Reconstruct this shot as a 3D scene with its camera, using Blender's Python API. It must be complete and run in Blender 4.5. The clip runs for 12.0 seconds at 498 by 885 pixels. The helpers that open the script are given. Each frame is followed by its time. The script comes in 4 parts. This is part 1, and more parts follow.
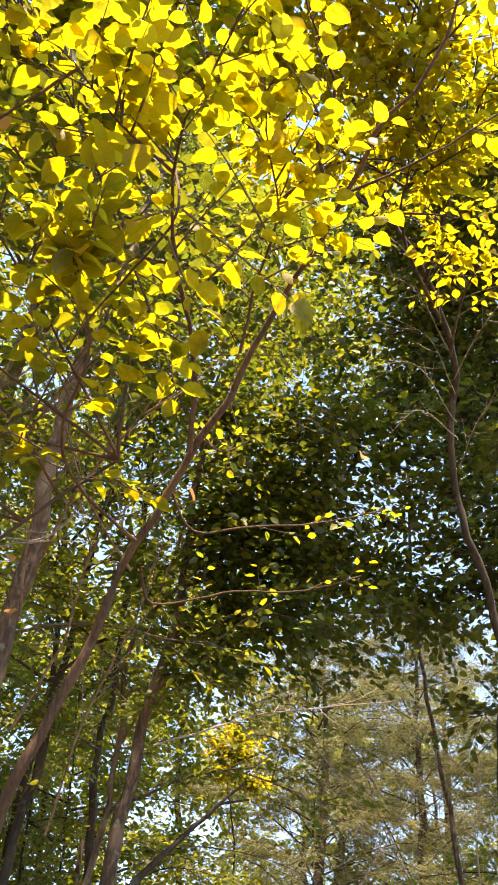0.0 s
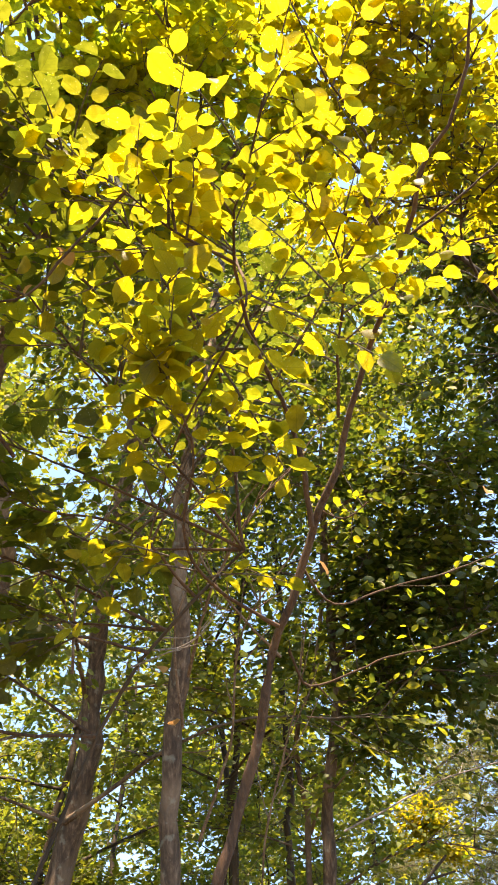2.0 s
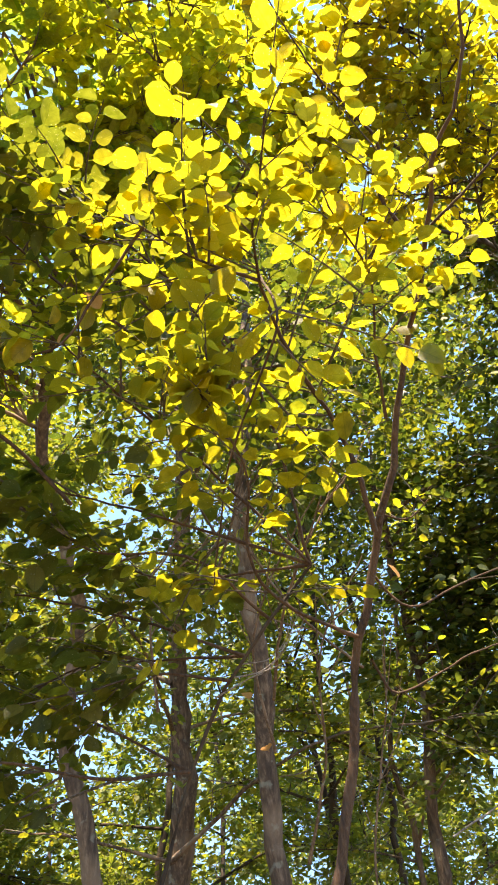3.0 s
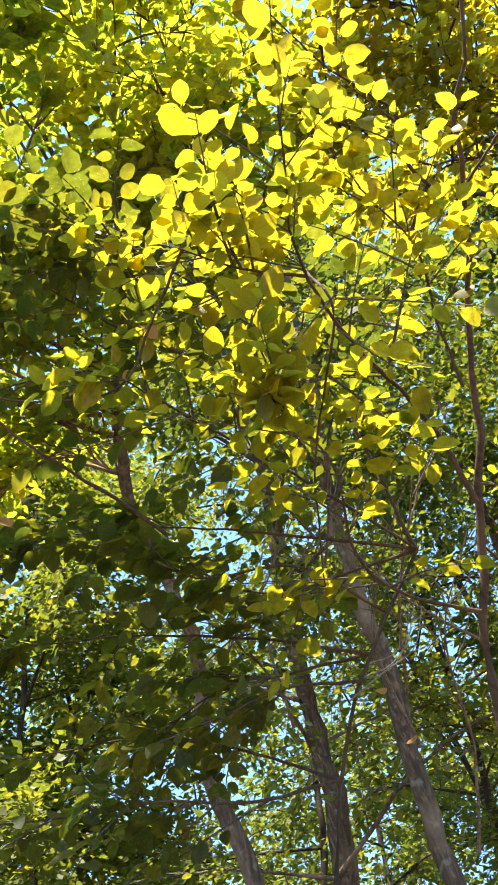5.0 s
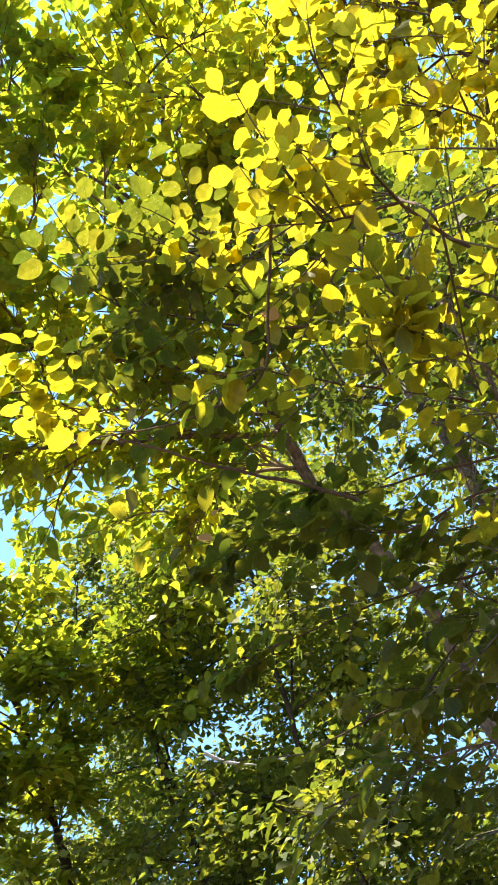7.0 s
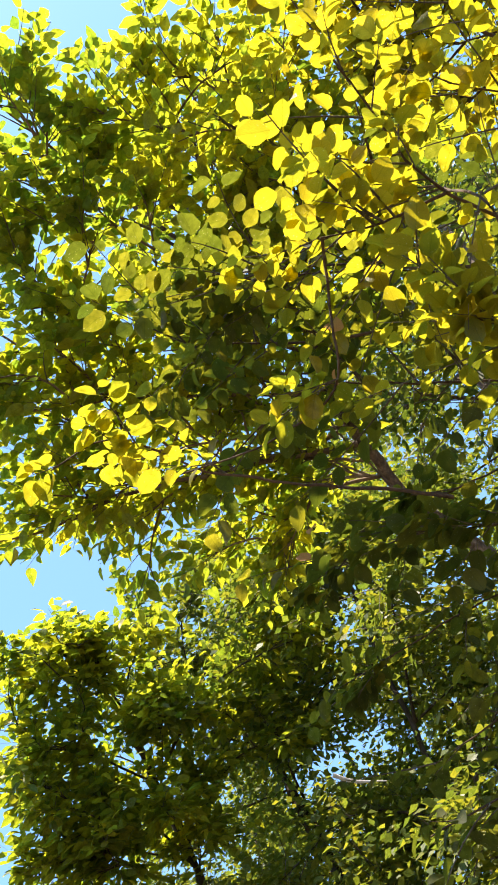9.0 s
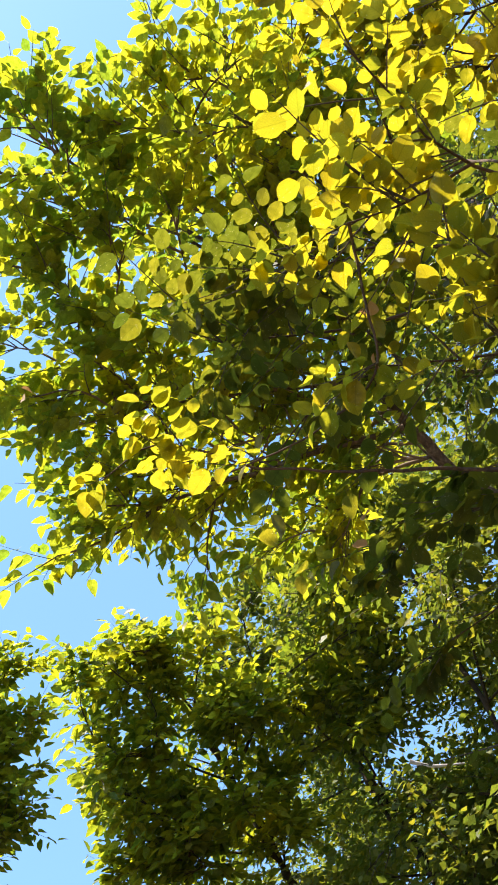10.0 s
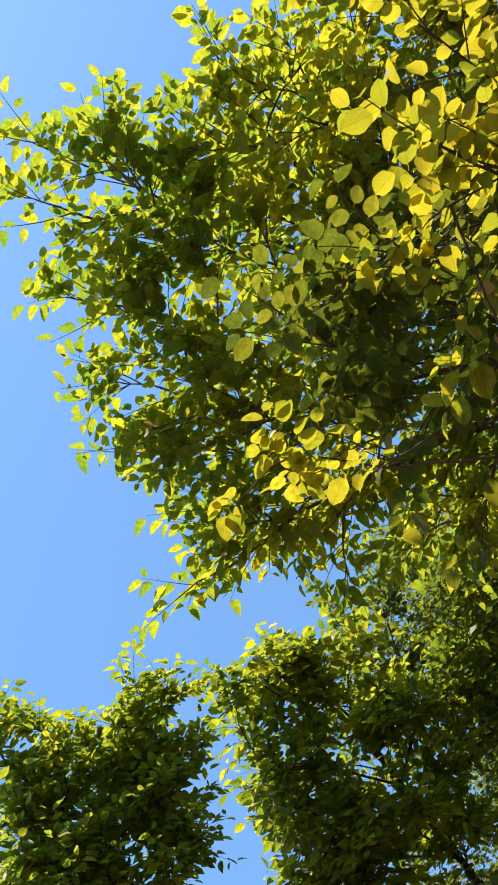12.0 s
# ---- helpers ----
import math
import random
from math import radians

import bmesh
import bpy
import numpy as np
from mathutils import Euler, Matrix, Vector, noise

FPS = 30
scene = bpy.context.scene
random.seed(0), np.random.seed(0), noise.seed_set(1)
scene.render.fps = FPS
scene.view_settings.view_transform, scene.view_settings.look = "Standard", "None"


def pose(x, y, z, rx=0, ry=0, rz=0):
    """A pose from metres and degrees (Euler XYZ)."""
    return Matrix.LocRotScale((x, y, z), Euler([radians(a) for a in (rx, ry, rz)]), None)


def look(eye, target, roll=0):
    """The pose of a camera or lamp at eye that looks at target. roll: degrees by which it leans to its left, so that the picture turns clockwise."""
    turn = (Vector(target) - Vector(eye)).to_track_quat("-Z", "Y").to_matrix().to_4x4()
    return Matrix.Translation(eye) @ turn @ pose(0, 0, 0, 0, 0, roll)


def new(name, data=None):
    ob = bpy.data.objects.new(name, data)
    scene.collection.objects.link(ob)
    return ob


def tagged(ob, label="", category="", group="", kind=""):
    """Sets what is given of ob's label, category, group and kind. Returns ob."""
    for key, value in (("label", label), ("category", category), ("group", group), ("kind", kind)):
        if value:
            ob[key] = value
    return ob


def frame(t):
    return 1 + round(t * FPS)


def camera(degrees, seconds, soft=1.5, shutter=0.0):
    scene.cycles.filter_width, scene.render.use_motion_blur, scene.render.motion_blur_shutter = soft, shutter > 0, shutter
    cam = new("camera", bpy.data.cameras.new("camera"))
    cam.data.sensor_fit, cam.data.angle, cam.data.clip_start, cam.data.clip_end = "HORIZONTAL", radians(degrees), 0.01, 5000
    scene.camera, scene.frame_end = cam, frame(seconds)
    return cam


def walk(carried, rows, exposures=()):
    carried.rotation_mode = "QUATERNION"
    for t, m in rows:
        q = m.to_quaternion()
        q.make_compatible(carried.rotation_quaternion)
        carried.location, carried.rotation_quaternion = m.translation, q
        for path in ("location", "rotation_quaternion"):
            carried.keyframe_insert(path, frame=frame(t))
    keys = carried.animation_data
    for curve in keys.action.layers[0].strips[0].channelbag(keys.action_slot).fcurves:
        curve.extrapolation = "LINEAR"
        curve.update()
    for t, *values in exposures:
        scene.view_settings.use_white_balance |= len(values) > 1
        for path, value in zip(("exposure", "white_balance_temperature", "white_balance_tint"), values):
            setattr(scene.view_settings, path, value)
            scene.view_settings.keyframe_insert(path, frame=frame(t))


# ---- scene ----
from mathutils import Quaternion

# ---- camera ----
cam = camera(32.03, 12.0, soft=1.8)
PATH = [
    (0.0, pose(0.000, -0.000, 1.600, 122.15, -5.08, -3.2)),
    (0.5, pose(-0.004, -0.002, 1.600, 123.56, -4.64, -1.18)),
    (1.0, pose(-0.004, -0.004, 1.600, 125.09, -3.56, 1.46)),
    (1.5, pose(-0.005, 0.001, 1.607, 125.98, -0.87, 5.43)),
    (2.0, pose(-0.007, 0.004, 1.609, 126.55, 1.81, 10.16)),
    (2.5, pose(-0.014, 0.004, 1.605, 127.71, 5.37, 14.76)),
    (3.0, pose(-0.016, 0.014, 1.613, 128.39, 6.55, 17.76)),
    (3.2, pose(-0.018, 0.013, 1.614, 128.64, 7.0, 18.54)),
    (4.8, pose(-0.052, 0.022, 1.595, 131.13, 12.13, 27.64)),
    (5.0, pose(-0.046, 0.039, 1.604, 131.41, 12.51, 29.28)),
    (5.5, pose(-0.072, 0.064, 1.608, 132.6, 15.72, 36.71)),
    (6.0, pose(-0.077, 0.084, 1.579, 133.97, 17.07, 43.57)),
    (6.5, pose(-0.060, 0.066, 1.557, 135.96, 18.96, 49.34)),
    (6.7, pose(-0.063, 0.071, 1.561, 136.38, 18.99, 50.68)),
    (8.3, pose(-0.066, 0.067, 1.559, 141.07, 20.93, 59.23)),
    (8.5, pose(-0.072, 0.062, 1.559, 141.44, 20.98, 60.08)),
    (9.0, pose(-0.077, 0.061, 1.563, 142.37, 21.19, 62.96)),
    (9.5, pose(-0.080, 0.061, 1.564, 143.42, 21.47, 65.96)),
    (10.0, pose(-0.081, 0.059, 1.557, 144.56, 21.94, 69.48)),
    (10.5, pose(-0.083, 0.057, 1.567, 145.49, 21.6, 72.34)),
    (11.0, pose(-0.092, 0.049, 1.582, 146.57, 21.34, 75.46)),
    (11.5, pose(-0.097, 0.039, 1.593, 147.71, 20.81, 78.35)),
    (12.0, pose(-0.092, 0.027, 1.595, 149.31, 20.44, 81.41)),
]
EXPOSURE = [(0.0, 2.42, 9900, 24), (3.0, 2.35, 8400, 17), (5.0, 2.25, 7200, 11), (6.5, 2.24, 7200, 11), (8.5, 1.93, 7300, 13), (10.0, 1.68, 7200, 13), (11.0, 1.4, 7200, 13), (12.0, 1.1, 6700, 10)]
walk(cam, PATH, EXPOSURE)

# ---- daylight: a high sun in a clear sky ----
SUN_EL, SUN_AZ = radians(73), radians(-165)        # azimuth counted from +y towards -x
sun_way = Vector((-math.sin(SUN_AZ) * math.cos(SUN_EL), math.cos(SUN_AZ) * math.cos(SUN_EL), math.sin(SUN_EL)))
world = bpy.data.worlds.new("sky")
scene.world = world
world.use_nodes = True
sky = world.node_tree.nodes.new("ShaderNodeTexSky")
sky.sky_type, sky.sun_disc = "NISHITA", False
sky.sun_elevation, sky.sun_rotation = SUN_EL, -SUN_AZ
sky.air_density, sky.dust_density, sky.ozone_density = 0.9, 1.0, 1.0
sky.altitude = 2000
way = world.node_tree.nodes.new("ShaderNodeTexCoord")
lift = world.node_tree.nodes.new("ShaderNodeVectorMath")     # a dry day: the clear blue reaches low down
lift.operation, lift.inputs[1].default_value = "ADD", (0, 0, 0.24)
world.node_tree.links.new(way.outputs["Generated"], lift.inputs[0])
level = world.node_tree.nodes.new("ShaderNodeVectorMath")
level.operation = "NORMALIZE"
world.node_tree.links.new(lift.outputs[0], level.inputs[0])
world.node_tree.links.new(level.outputs[0], sky.inputs[0])
haze = world.node_tree.nodes.new("ShaderNodeMix")      # a slightly cyan autumn sky
haze.data_type, haze.blend_type = "RGBA", "MULTIPLY"
haze.inputs[0].default_value, haze.inputs[7].default_value = 1.0, (0.88, 1.17, 1.24, 1)
world.node_tree.links.new(sky.outputs[0], haze.inputs[6])
world.node_tree.links.new(haze.outputs[2], world.node_tree.nodes["Background"].inputs[0])
world.node_tree.nodes["Background"].inputs[1].default_value = 0.15
lamp = bpy.data.lights.new("sun", "SUN")
lamp.energy, lamp.angle, lamp.color = 4.2, radians(0.53), (1.0, 0.95, 0.86)
sun = new("sun", lamp)
sun.matrix_world = look(sun_way * 60, (0, 0, 0))


# ---- materials ----
class Nodes:
    """A short way to lay nodes into a material."""

    def __init__(self, name):
        self.mat = bpy.data.materials.new(name)
        self.mat.use_nodes = True
        self.tree = self.mat.node_tree
        self.tree.nodes.clear()

    def add(self, kind, values=(), **props):
        node = self.tree.nodes.new("ShaderNode" + kind)
        for key, value in props.items():
            setattr(node, key, value)
        for key, value in dict(values).items():
            self.put(node, key, value)
        return node

    def put(self, node, key, value):
        if isinstance(value, bpy.types.NodeSocket):
            self.tree.links.new(value, node.inputs[key])
        else:
            node.inputs[key].default_value = value

    def ramp(self, fac, stops):
        node = self.add("ValToRGB", {"Fac": fac})
        e = node.color_ramp.elements
        while len(e) < len(stops):
            e.new(0.5)
        for k, (at, colour) in zip(e, stops):
            k.position, k.color = at, (*colour, 1)
        return node.outputs["Color"]

    def math(self, op, a, b=0.0):
        return self.add("Math", {0: a, 1: b}, operation=op).outputs[0]

    def mix(self, fac, a, b, blend="MIX"):
        node = self.add("Mix", (), data_type="RGBA", blend_type=blend)
        self.put(node, 0, fac), self.put(node, 6, a), self.put(node, 7, b)
        return node.outputs[2]

    def finish(self, shader):
        self.tree.links.new(shader, self.add("OutputMaterial").inputs[0])
        return self.mat


def leaf_material(name, upper, through_stops, gloss=0.42, thin=0.5):
    """A leaf: a waxy skin over a body that lets yellow-green light through, with veins, blotches and a tone of its own."""
    n = Nodes(name)
    own = n.math("FRACT", n.math("ADD", n.add("NewGeometry").outputs["Random Per Island"], n.add("ObjectInfo").outputs["Random"]))
    place = n.add("TexCoord").outputs["Object"]
    uv = n.add("UVMap").outputs[0]
    split = n.add("SeparateXYZ", {0: uv})
    across = n.math("ABSOLUTE", n.math("SUBTRACT", split.outputs[0], 0.5))
    rib = n.math("LESS_THAN", across, 0.022)
    slant = n.math("SUBTRACT", split.outputs[1], n.math("MULTIPLY", across, 0.75))
    vein = n.math("GREATER_THAN", n.math("SINE", n.math("MULTIPLY", slant, 52.0)), 0.86)
    veins = n.math("MINIMUM", n.math("ADD", rib, n.math("MULTIPLY", vein, 0.55)), 1.0)
    fine = n.add("TexNoise", {"Vector": place, "Scale": 55.0, "Detail": 3.0}).outputs["Fac"]
    broad = n.add("TexNoise", {"Vector": place, "Scale": 1.3, "Detail": 2.0}).outputs["Fac"]
    tone = n.math("ADD", n.math("MULTIPLY", own, 0.7), n.math("MULTIPLY", n.math("SUBTRACT", broad, 0.35), 0.75))
    body = n.ramp(tone, through_stops)
    blotch = n.ramp(fine, ((0.3, (0.6, 0.64, 0.5)), (0.62, (1.0, 1.0, 1.0))))
    body = n.mix(1.0, body, blotch, "MULTIPLY")
    body = n.mix(n.math("MULTIPLY", veins, 0.6), body, n.mix(1.0, body, (0.62, 0.68, 0.5, 1), "MULTIPLY"))
    shifted = n.add("VectorMath", {0: uv, 1: n.add("CombineXYZ", {0: n.math("MULTIPLY", own, 37.0), 1: own}).outputs[0]}).outputs[0]
    speck = n.math("LESS_THAN", n.add("TexVoronoi", {"Vector": shifted, "Scale": 6.5}).outputs["Distance"], 0.11)
    body = n.mix(n.math("MULTIPLY", speck, 0.5), body, (0.85, 0.8, 0.45, 1))
    skin = n.mix(0.45, n.ramp(tone, upper), n.mix(1.0, body, (0.35, 0.4, 0.3, 1), "MULTIPLY"))
    relief = n.add("Bump", {"Strength": 0.35, "Distance": 0.002, "Height": n.math("SUBTRACT", n.math("MULTIPLY", fine, 0.6), n.math("MULTIPLY", veins, 0.5))})
    front = n.add("BsdfPrincipled", {"Base Color": skin, "Roughness": gloss, "Normal": relief.outputs[0], "Specular IOR Level": 0.45})
    back = n.add("BsdfTranslucent", {"Color": body, "Normal": relief.outputs[0]})
    return n.finish(n.add("MixShader", {0: thin, 1: front.outputs[0], 2: back.outputs[0]}).outputs[0])


def bark_material(name, dark, mid, pale, scale=1.0, lichened=0.5):
    n = Nodes(name)
    place = n.add("TexCoord").outputs["Object"]
    long = n.add("Mapping", {"Vector": place, "Scale": (9 * scale, 9 * scale, 1.6 * scale)}).outputs[0]
    ridge = n.add("TexNoise", {"Vector": long, "Scale": 5.0, "Detail": 6.0, "Roughness": 0.65}).outputs["Fac"]
    patch = n.add("TexNoise", {"Vector": place, "Scale": 3.2 * scale, "Detail": 3.0}).outputs["Fac"]
    lichen = n.add("TexNoise", {"Vector": place, "Scale": 17.0 * scale, "Detail": 4.0}).outputs["Fac"]
    colour = n.ramp(ridge, ((0.3, dark), (0.52, mid), (0.75, pale)))
    colour = n.mix(n.ramp(patch, ((0.5, (0, 0, 0)), (0.62, (0.55, 0.55, 0.55)))), colour, (*pale, 1))
    colour = n.mix(n.ramp(lichen, ((0.62, (0, 0, 0)), (0.7, (lichened, lichened, lichened)))), colour, (0.3, 0.32, 0.25, 1))
    relief = n.add("Bump", {"Strength": 0.7, "Distance": 0.012, "Height": ridge})
    return n.finish(n.add("BsdfPrincipled", {"Base Color": colour, "Roughness": 0.88, "Normal": relief.outputs[0]}).outputs[0])


def litter_material():
    n = Nodes("leaf_litter")
    place = n.add("TexCoord").outputs["Object"]
    flakes = n.add("TexVoronoi", {"Vector": place, "Scale": 14.0}).outputs["Color"]
    patch = n.add("TexNoise", {"Vector": place, "Scale": 0.7, "Detail": 5.0}).outputs["Fac"]
    colour = n.ramp(flakes, ((0.1, (0.035, 0.022, 0.012)), (0.5, (0.11, 0.07, 0.032)), (0.9, (0.2, 0.14, 0.06))))
    colour = n.mix(n.ramp(patch, ((0.45, (0, 0, 0)), (0.65, (0.8, 0.8, 0.8)))), colour, (0.05, 0.075, 0.02, 1))
    relief = n.add("Bump", {"Strength": 0.6, "Distance": 0.03, "Height": n.add("TexNoise", {"Vector": place, "Scale": 20.0, "Detail": 4.0}).outputs["Fac"]})
    return n.finish(n.add("BsdfPrincipled", {"Base Color": colour, "Roughness": 0.95, "Normal": relief.outputs[0]}).outputs[0])


YELLOW_SKIN = ((0.05, (0.1, 0.12, 0.02)), (0.5, (0.19, 0.18, 0.028)), (0.95, (0.3, 0.24, 0.035)))
LEAF_NEAR = leaf_material("leaf_turning_yellow", YELLOW_SKIN, ((0.05, (0.32, 0.33, 0.02)), (0.4, (0.51, 0.425, 0.022)), (0.8, (0.6, 0.46, 0.025)), (0.99, (0.58, 0.365, 0.03))), 0.42, 0.7)
LEAF_MID = leaf_material("leaf_yellow_green", YELLOW_SKIN, ((0.05, (0.22, 0.34, 0.025)), (0.5, (0.5, 0.51, 0.03)), (0.95, (0.8, 0.65, 0.035))), 0.42, 0.63)
LEAF_EDGE = leaf_material("leaf_green_yellowing", ((0.05, (0.085, 0.115, 0.02)), (0.5, (0.165, 0.175, 0.027)), (0.95, (0.29, 0.25, 0.035))), ((0.05, (0.18, 0.28, 0.022)), (0.5, (0.44, 0.47, 0.028)), (0.95, (0.79, 0.69, 0.034))), 0.45, 0.6)
LEAF_GREEN = leaf_material("leaf_green", ((0.05, (0.065, 0.095, 0.024)), (0.5, (0.12, 0.145, 0.03)), (0.95, (0.21, 0.195, 0.038))), ((0.05, (0.15, 0.22, 0.026)), (0.5, (0.28, 0.32, 0.03)), (0.95, (0.55, 0.47, 0.034))), 0.45, 0.5)
# green leaf of the wood, its colour lowered to carry the canopy's shade
LEAF_WOOD_SHADED = leaf_material("leaf_wood_shaded", ((0.05, (0.03, 0.05, 0.013)), (0.5, (0.055, 0.075, 0.017)), (0.95, (0.11, 0.115, 0.022))), ((0.05, (0.075, 0.13, 0.017)), (0.5, (0.155, 0.2, 0.02)), (0.95, (0.42, 0.39, 0.026))), 0.42, 0.45)
# the sapling's leaf: colours darkened in place of the shade that falls on it
LEAF_SHADE = leaf_material("leaf_sapling_shaded", ((0.05, (0.03, 0.042, 0.01)), (0.5, (0.052, 0.062, 0.012)), (0.95, (0.12, 0.105, 0.02))), ((0.05, (0.095, 0.125, 0.012)), (0.5, (0.18, 0.19, 0.015)), (0.95, (0.42, 0.35, 0.022))), 0.62, 0.58)
LEAF_DRY = leaf_material("leaf_withered", ((0.1, (0.42, 0.15, 0.03)), (0.9, (0.55, 0.3, 0.1))), ((0.1, (0.5, 0.22, 0.06)), (0.9, (0.62, 0.38, 0.15))), 0.7, 0.4)
NEEDLES = leaf_material("needles", ((0.1, (0.06, 0.07, 0.027)), (0.5, (0.135, 0.14, 0.06)), (0.9, (0.225, 0.2, 0.095))), ((0.1, (0.105, 0.12, 0.046)), (0.5, (0.21, 0.215, 0.085)), (0.9, (0.31, 0.27, 0.115))), 0.5, 0.5)
BARK_YOUNG = bark_material("bark_young", (0.02, 0.009, 0.004), (0.06, 0.028, 0.012), (0.115, 0.06, 0.028), 2.0, 0.12)
BARK_DARK = bark_material("bark_dark", (0.01, 0.006, 0.003), (0.03, 0.018, 0.009), (0.075, 0.047, 0.025), 1.0, 0.12)
BARK_MID = bark_material("bark_grey_brown", (0.024, 0.014, 0.008), (0.08, 0.047, 0.027), (0.23, 0.155, 0.1), 1.0, 0.3)
BARK_DEAD = bark_material("bark_weathered", (0.16, 0.13, 0.11), (0.34, 0.3, 0.27), (0.5, 0.46, 0.42), 1.5)
BARK_BARE = bark_material("bark_bare_twig", (0.09, 0.07, 0.055), (0.2, 0.16, 0.13), (0.33, 0.28, 0.24), 3.0)
BARK_SHOOT = bark_material("bark_shoot", (0.05, 0.028, 0.016), (0.13, 0.075, 0.042), (0.25, 0.165, 0.105), 3.0)
BARK_TWIG = bark_material("bark_twig", (0.035, 0.025, 0.02), (0.08, 0.058, 0.042), (0.15, 0.12, 0.095), 3.0)


# ---- mesh helpers ----
def mesh_of(name, verts, faces, material, uvs=None, smooth=True):
    """A mesh from vertices (n, 3) and faces of one size (m, k)."""
    verts, faces = np.asarray(verts, np.float32), np.asarray(faces, np.int32)
    me = bpy.data.meshes.new(name)
    m, k = faces.shape
    me.vertices.add(len(verts)), me.loops.add(m * k), me.polygons.add(m)
    me.vertices.foreach_set("co", verts.ravel())
    me.loops.foreach_set("vertex_index", faces.ravel())
    me.polygons.foreach_set("loop_start", np.arange(0, m * k, k, dtype=np.int32))
    me.polygons.foreach_set("use_smooth", np.full(m, smooth))
    if uvs is not None:
        me.uv_layers.new(name="UVMap").data.foreach_set("uv", np.asarray(uvs, np.float32)[faces.ravel()].ravel())
    me.update(calc_edges=True)
    me.materials.append(material)
    return me


def unit(v):
    v = np.asarray(v, float)
    return v / np.maximum(np.linalg.norm(v, axis=-1, keepdims=True), 1e-9)


def smooth_line(points, steps):
    """A line of steps points that glides through the given ones."""
    p = np.asarray(points, float)
    if len(p) == 2:
        return p[0] + np.linspace(0, 1, steps)[:, None] * (p[1] - p[0])
    gaps = np.linalg.norm(np.diff(p, axis=0), axis=1)
    at = np.concatenate(([0], np.cumsum(gaps)))
    slope = np.gradient(p, at, axis=0)
    out = []
    for s in np.linspace(0, at[-1], steps):
        i = min(np.searchsorted(at, s, "right") - 1, len(p) - 2)
        h = at[i + 1] - at[i]
        u = (s - at[i]) / h
        out.append((2 * u**3 - 3 * u**2 + 1) * p[i] + (u**3 - 2 * u**2 + u) * h * slope[i] + (3 * u**2 - 2 * u**3) * p[i + 1] + (u**3 - u**2) * h * slope[i + 1])
    return np.array(out)


def tubes(lines, radii, sides):
    """Round rods along many lines of equal length: lines (n, k, 3), radii (n, k). Gives vertices and quads."""
    lines, radii = np.asarray(lines, float), np.asarray(radii, float)
    n, k, _ = lines.shape
    along = unit(np.gradient(lines, axis=1))
    side = unit(np.cross(along, np.where(np.abs(along[..., 2:3]) > 0.9, [1.0, 0, 0], [0, 0, 1.0])))
    other = np.cross(along, side)
    a = np.arange(sides) * 2 * np.pi / sides
    ring = np.cos(a)[:, None] * side[:, :, None, :] + np.sin(a)[:, None] * other[:, :, None, :]
    verts = (lines[:, :, None, :] + radii[:, :, None, None] * ring).reshape(-1, 3)
    i = np.arange(n * k * sides).reshape(n, k, sides)
    nxt = np.roll(i, -1, axis=2)
    faces = np.stack((i[:, :-1], nxt[:, :-1], nxt[:, 1:], i[:, 1:]), -1).reshape(-1, 4)
    return verts, faces


def rod(name, points, r0, r1, material, parent, sides=10, steps=24, rough=0.12, seed=0, label=""):
    """One trunk, limb or twig: a tapered, slightly knotty rod."""
    rng = np.random.default_rng(seed)
    line = smooth_line(points, steps)
    u = np.linspace(0, 1, steps)
    span = np.linalg.norm(line[-1] - line[0])
    sway = np.cumsum(rng.normal(0, 1, (steps, 3)), axis=0)
    sway -= u[:, None] * sway[-1]
    line = line + (sway - sway[0] * (1 - u[:, None])) * span * 0.0022
    radii = (r0 + (r1 - r0) * u**0.8) * (1 + rough * rng.normal(0, 1, steps).clip(-1.5, 1.5) * 0.6)
    verts, faces = tubes(line[None], radii[None], sides)
    verts += rng.normal(0, 0.06, verts.shape) * np.repeat(radii, sides)[:, None]
    ob = new(name, mesh_of(name, verts, faces, material))
    ob.parent = parent
    return tagged(ob, label)


def far_leaf(width):
    """A leaf folded at its midrib: two quads."""
    w = width / 2
    v = np.array(((0, 0, 0), (0, 1, -0.08), (w * 0.92, 0.3, 0.05), (w * 0.8, 0.68, 0.02), (-w * 0.92, 0.3, 0.05), (-w * 0.8, 0.68, 0.02)))
    f = np.array(((0, 2, 3, 1), (0, 1, 5, 4)))
    uv = np.stack((0.5 + v[:, 0] / width, v[:, 1]), 1)
    return v, f, uv


def mid_leaf(width):
    """A cupped oval leaf with a pointed tip: three quads to each side of its midrib."""
    w = width / 2
    v, uv = [], []
    for y, half, dip in ((0.0, 0.06, 0.0), (0.28, 0.92, -0.01), (0.62, 0.86, -0.05), (1.0, 0.03, -0.14)):
        for side in (-1, 0, 1):
            v.append((side * half * w, y, dip + abs(side) * half * 0.09))
            uv.append((0.5 + side * half / 2, y))
    f = [(3 * i + k, 3 * i + k + 1, 3 * i + k + 4, 3 * i + k + 3) for i in range(3) for k in (0, 1)]
    return np.array(v), np.array(f), np.array(uv)


def clump_leaf(width):
    """A leafy twig's end seen from far off: one bent kite."""
    w = width / 2
    v = np.array(((0, 0, 0), (w, 0.45, 0.08), (0, 1, -0.1), (-w, 0.4, 0.05)))
    return v, np.array(((0, 1, 2, 3),)), np.stack((0.5 + v[:, 0] / width, v[:, 1]), 1)


BLUNT = (0.05, 0.46, 0.82, 1.0, 0.96, 0.74, 0.34, 0.0)
POINTED = (0.05, 0.5, 0.88, 1.0, 0.84, 0.5, 0.2, 0.0)


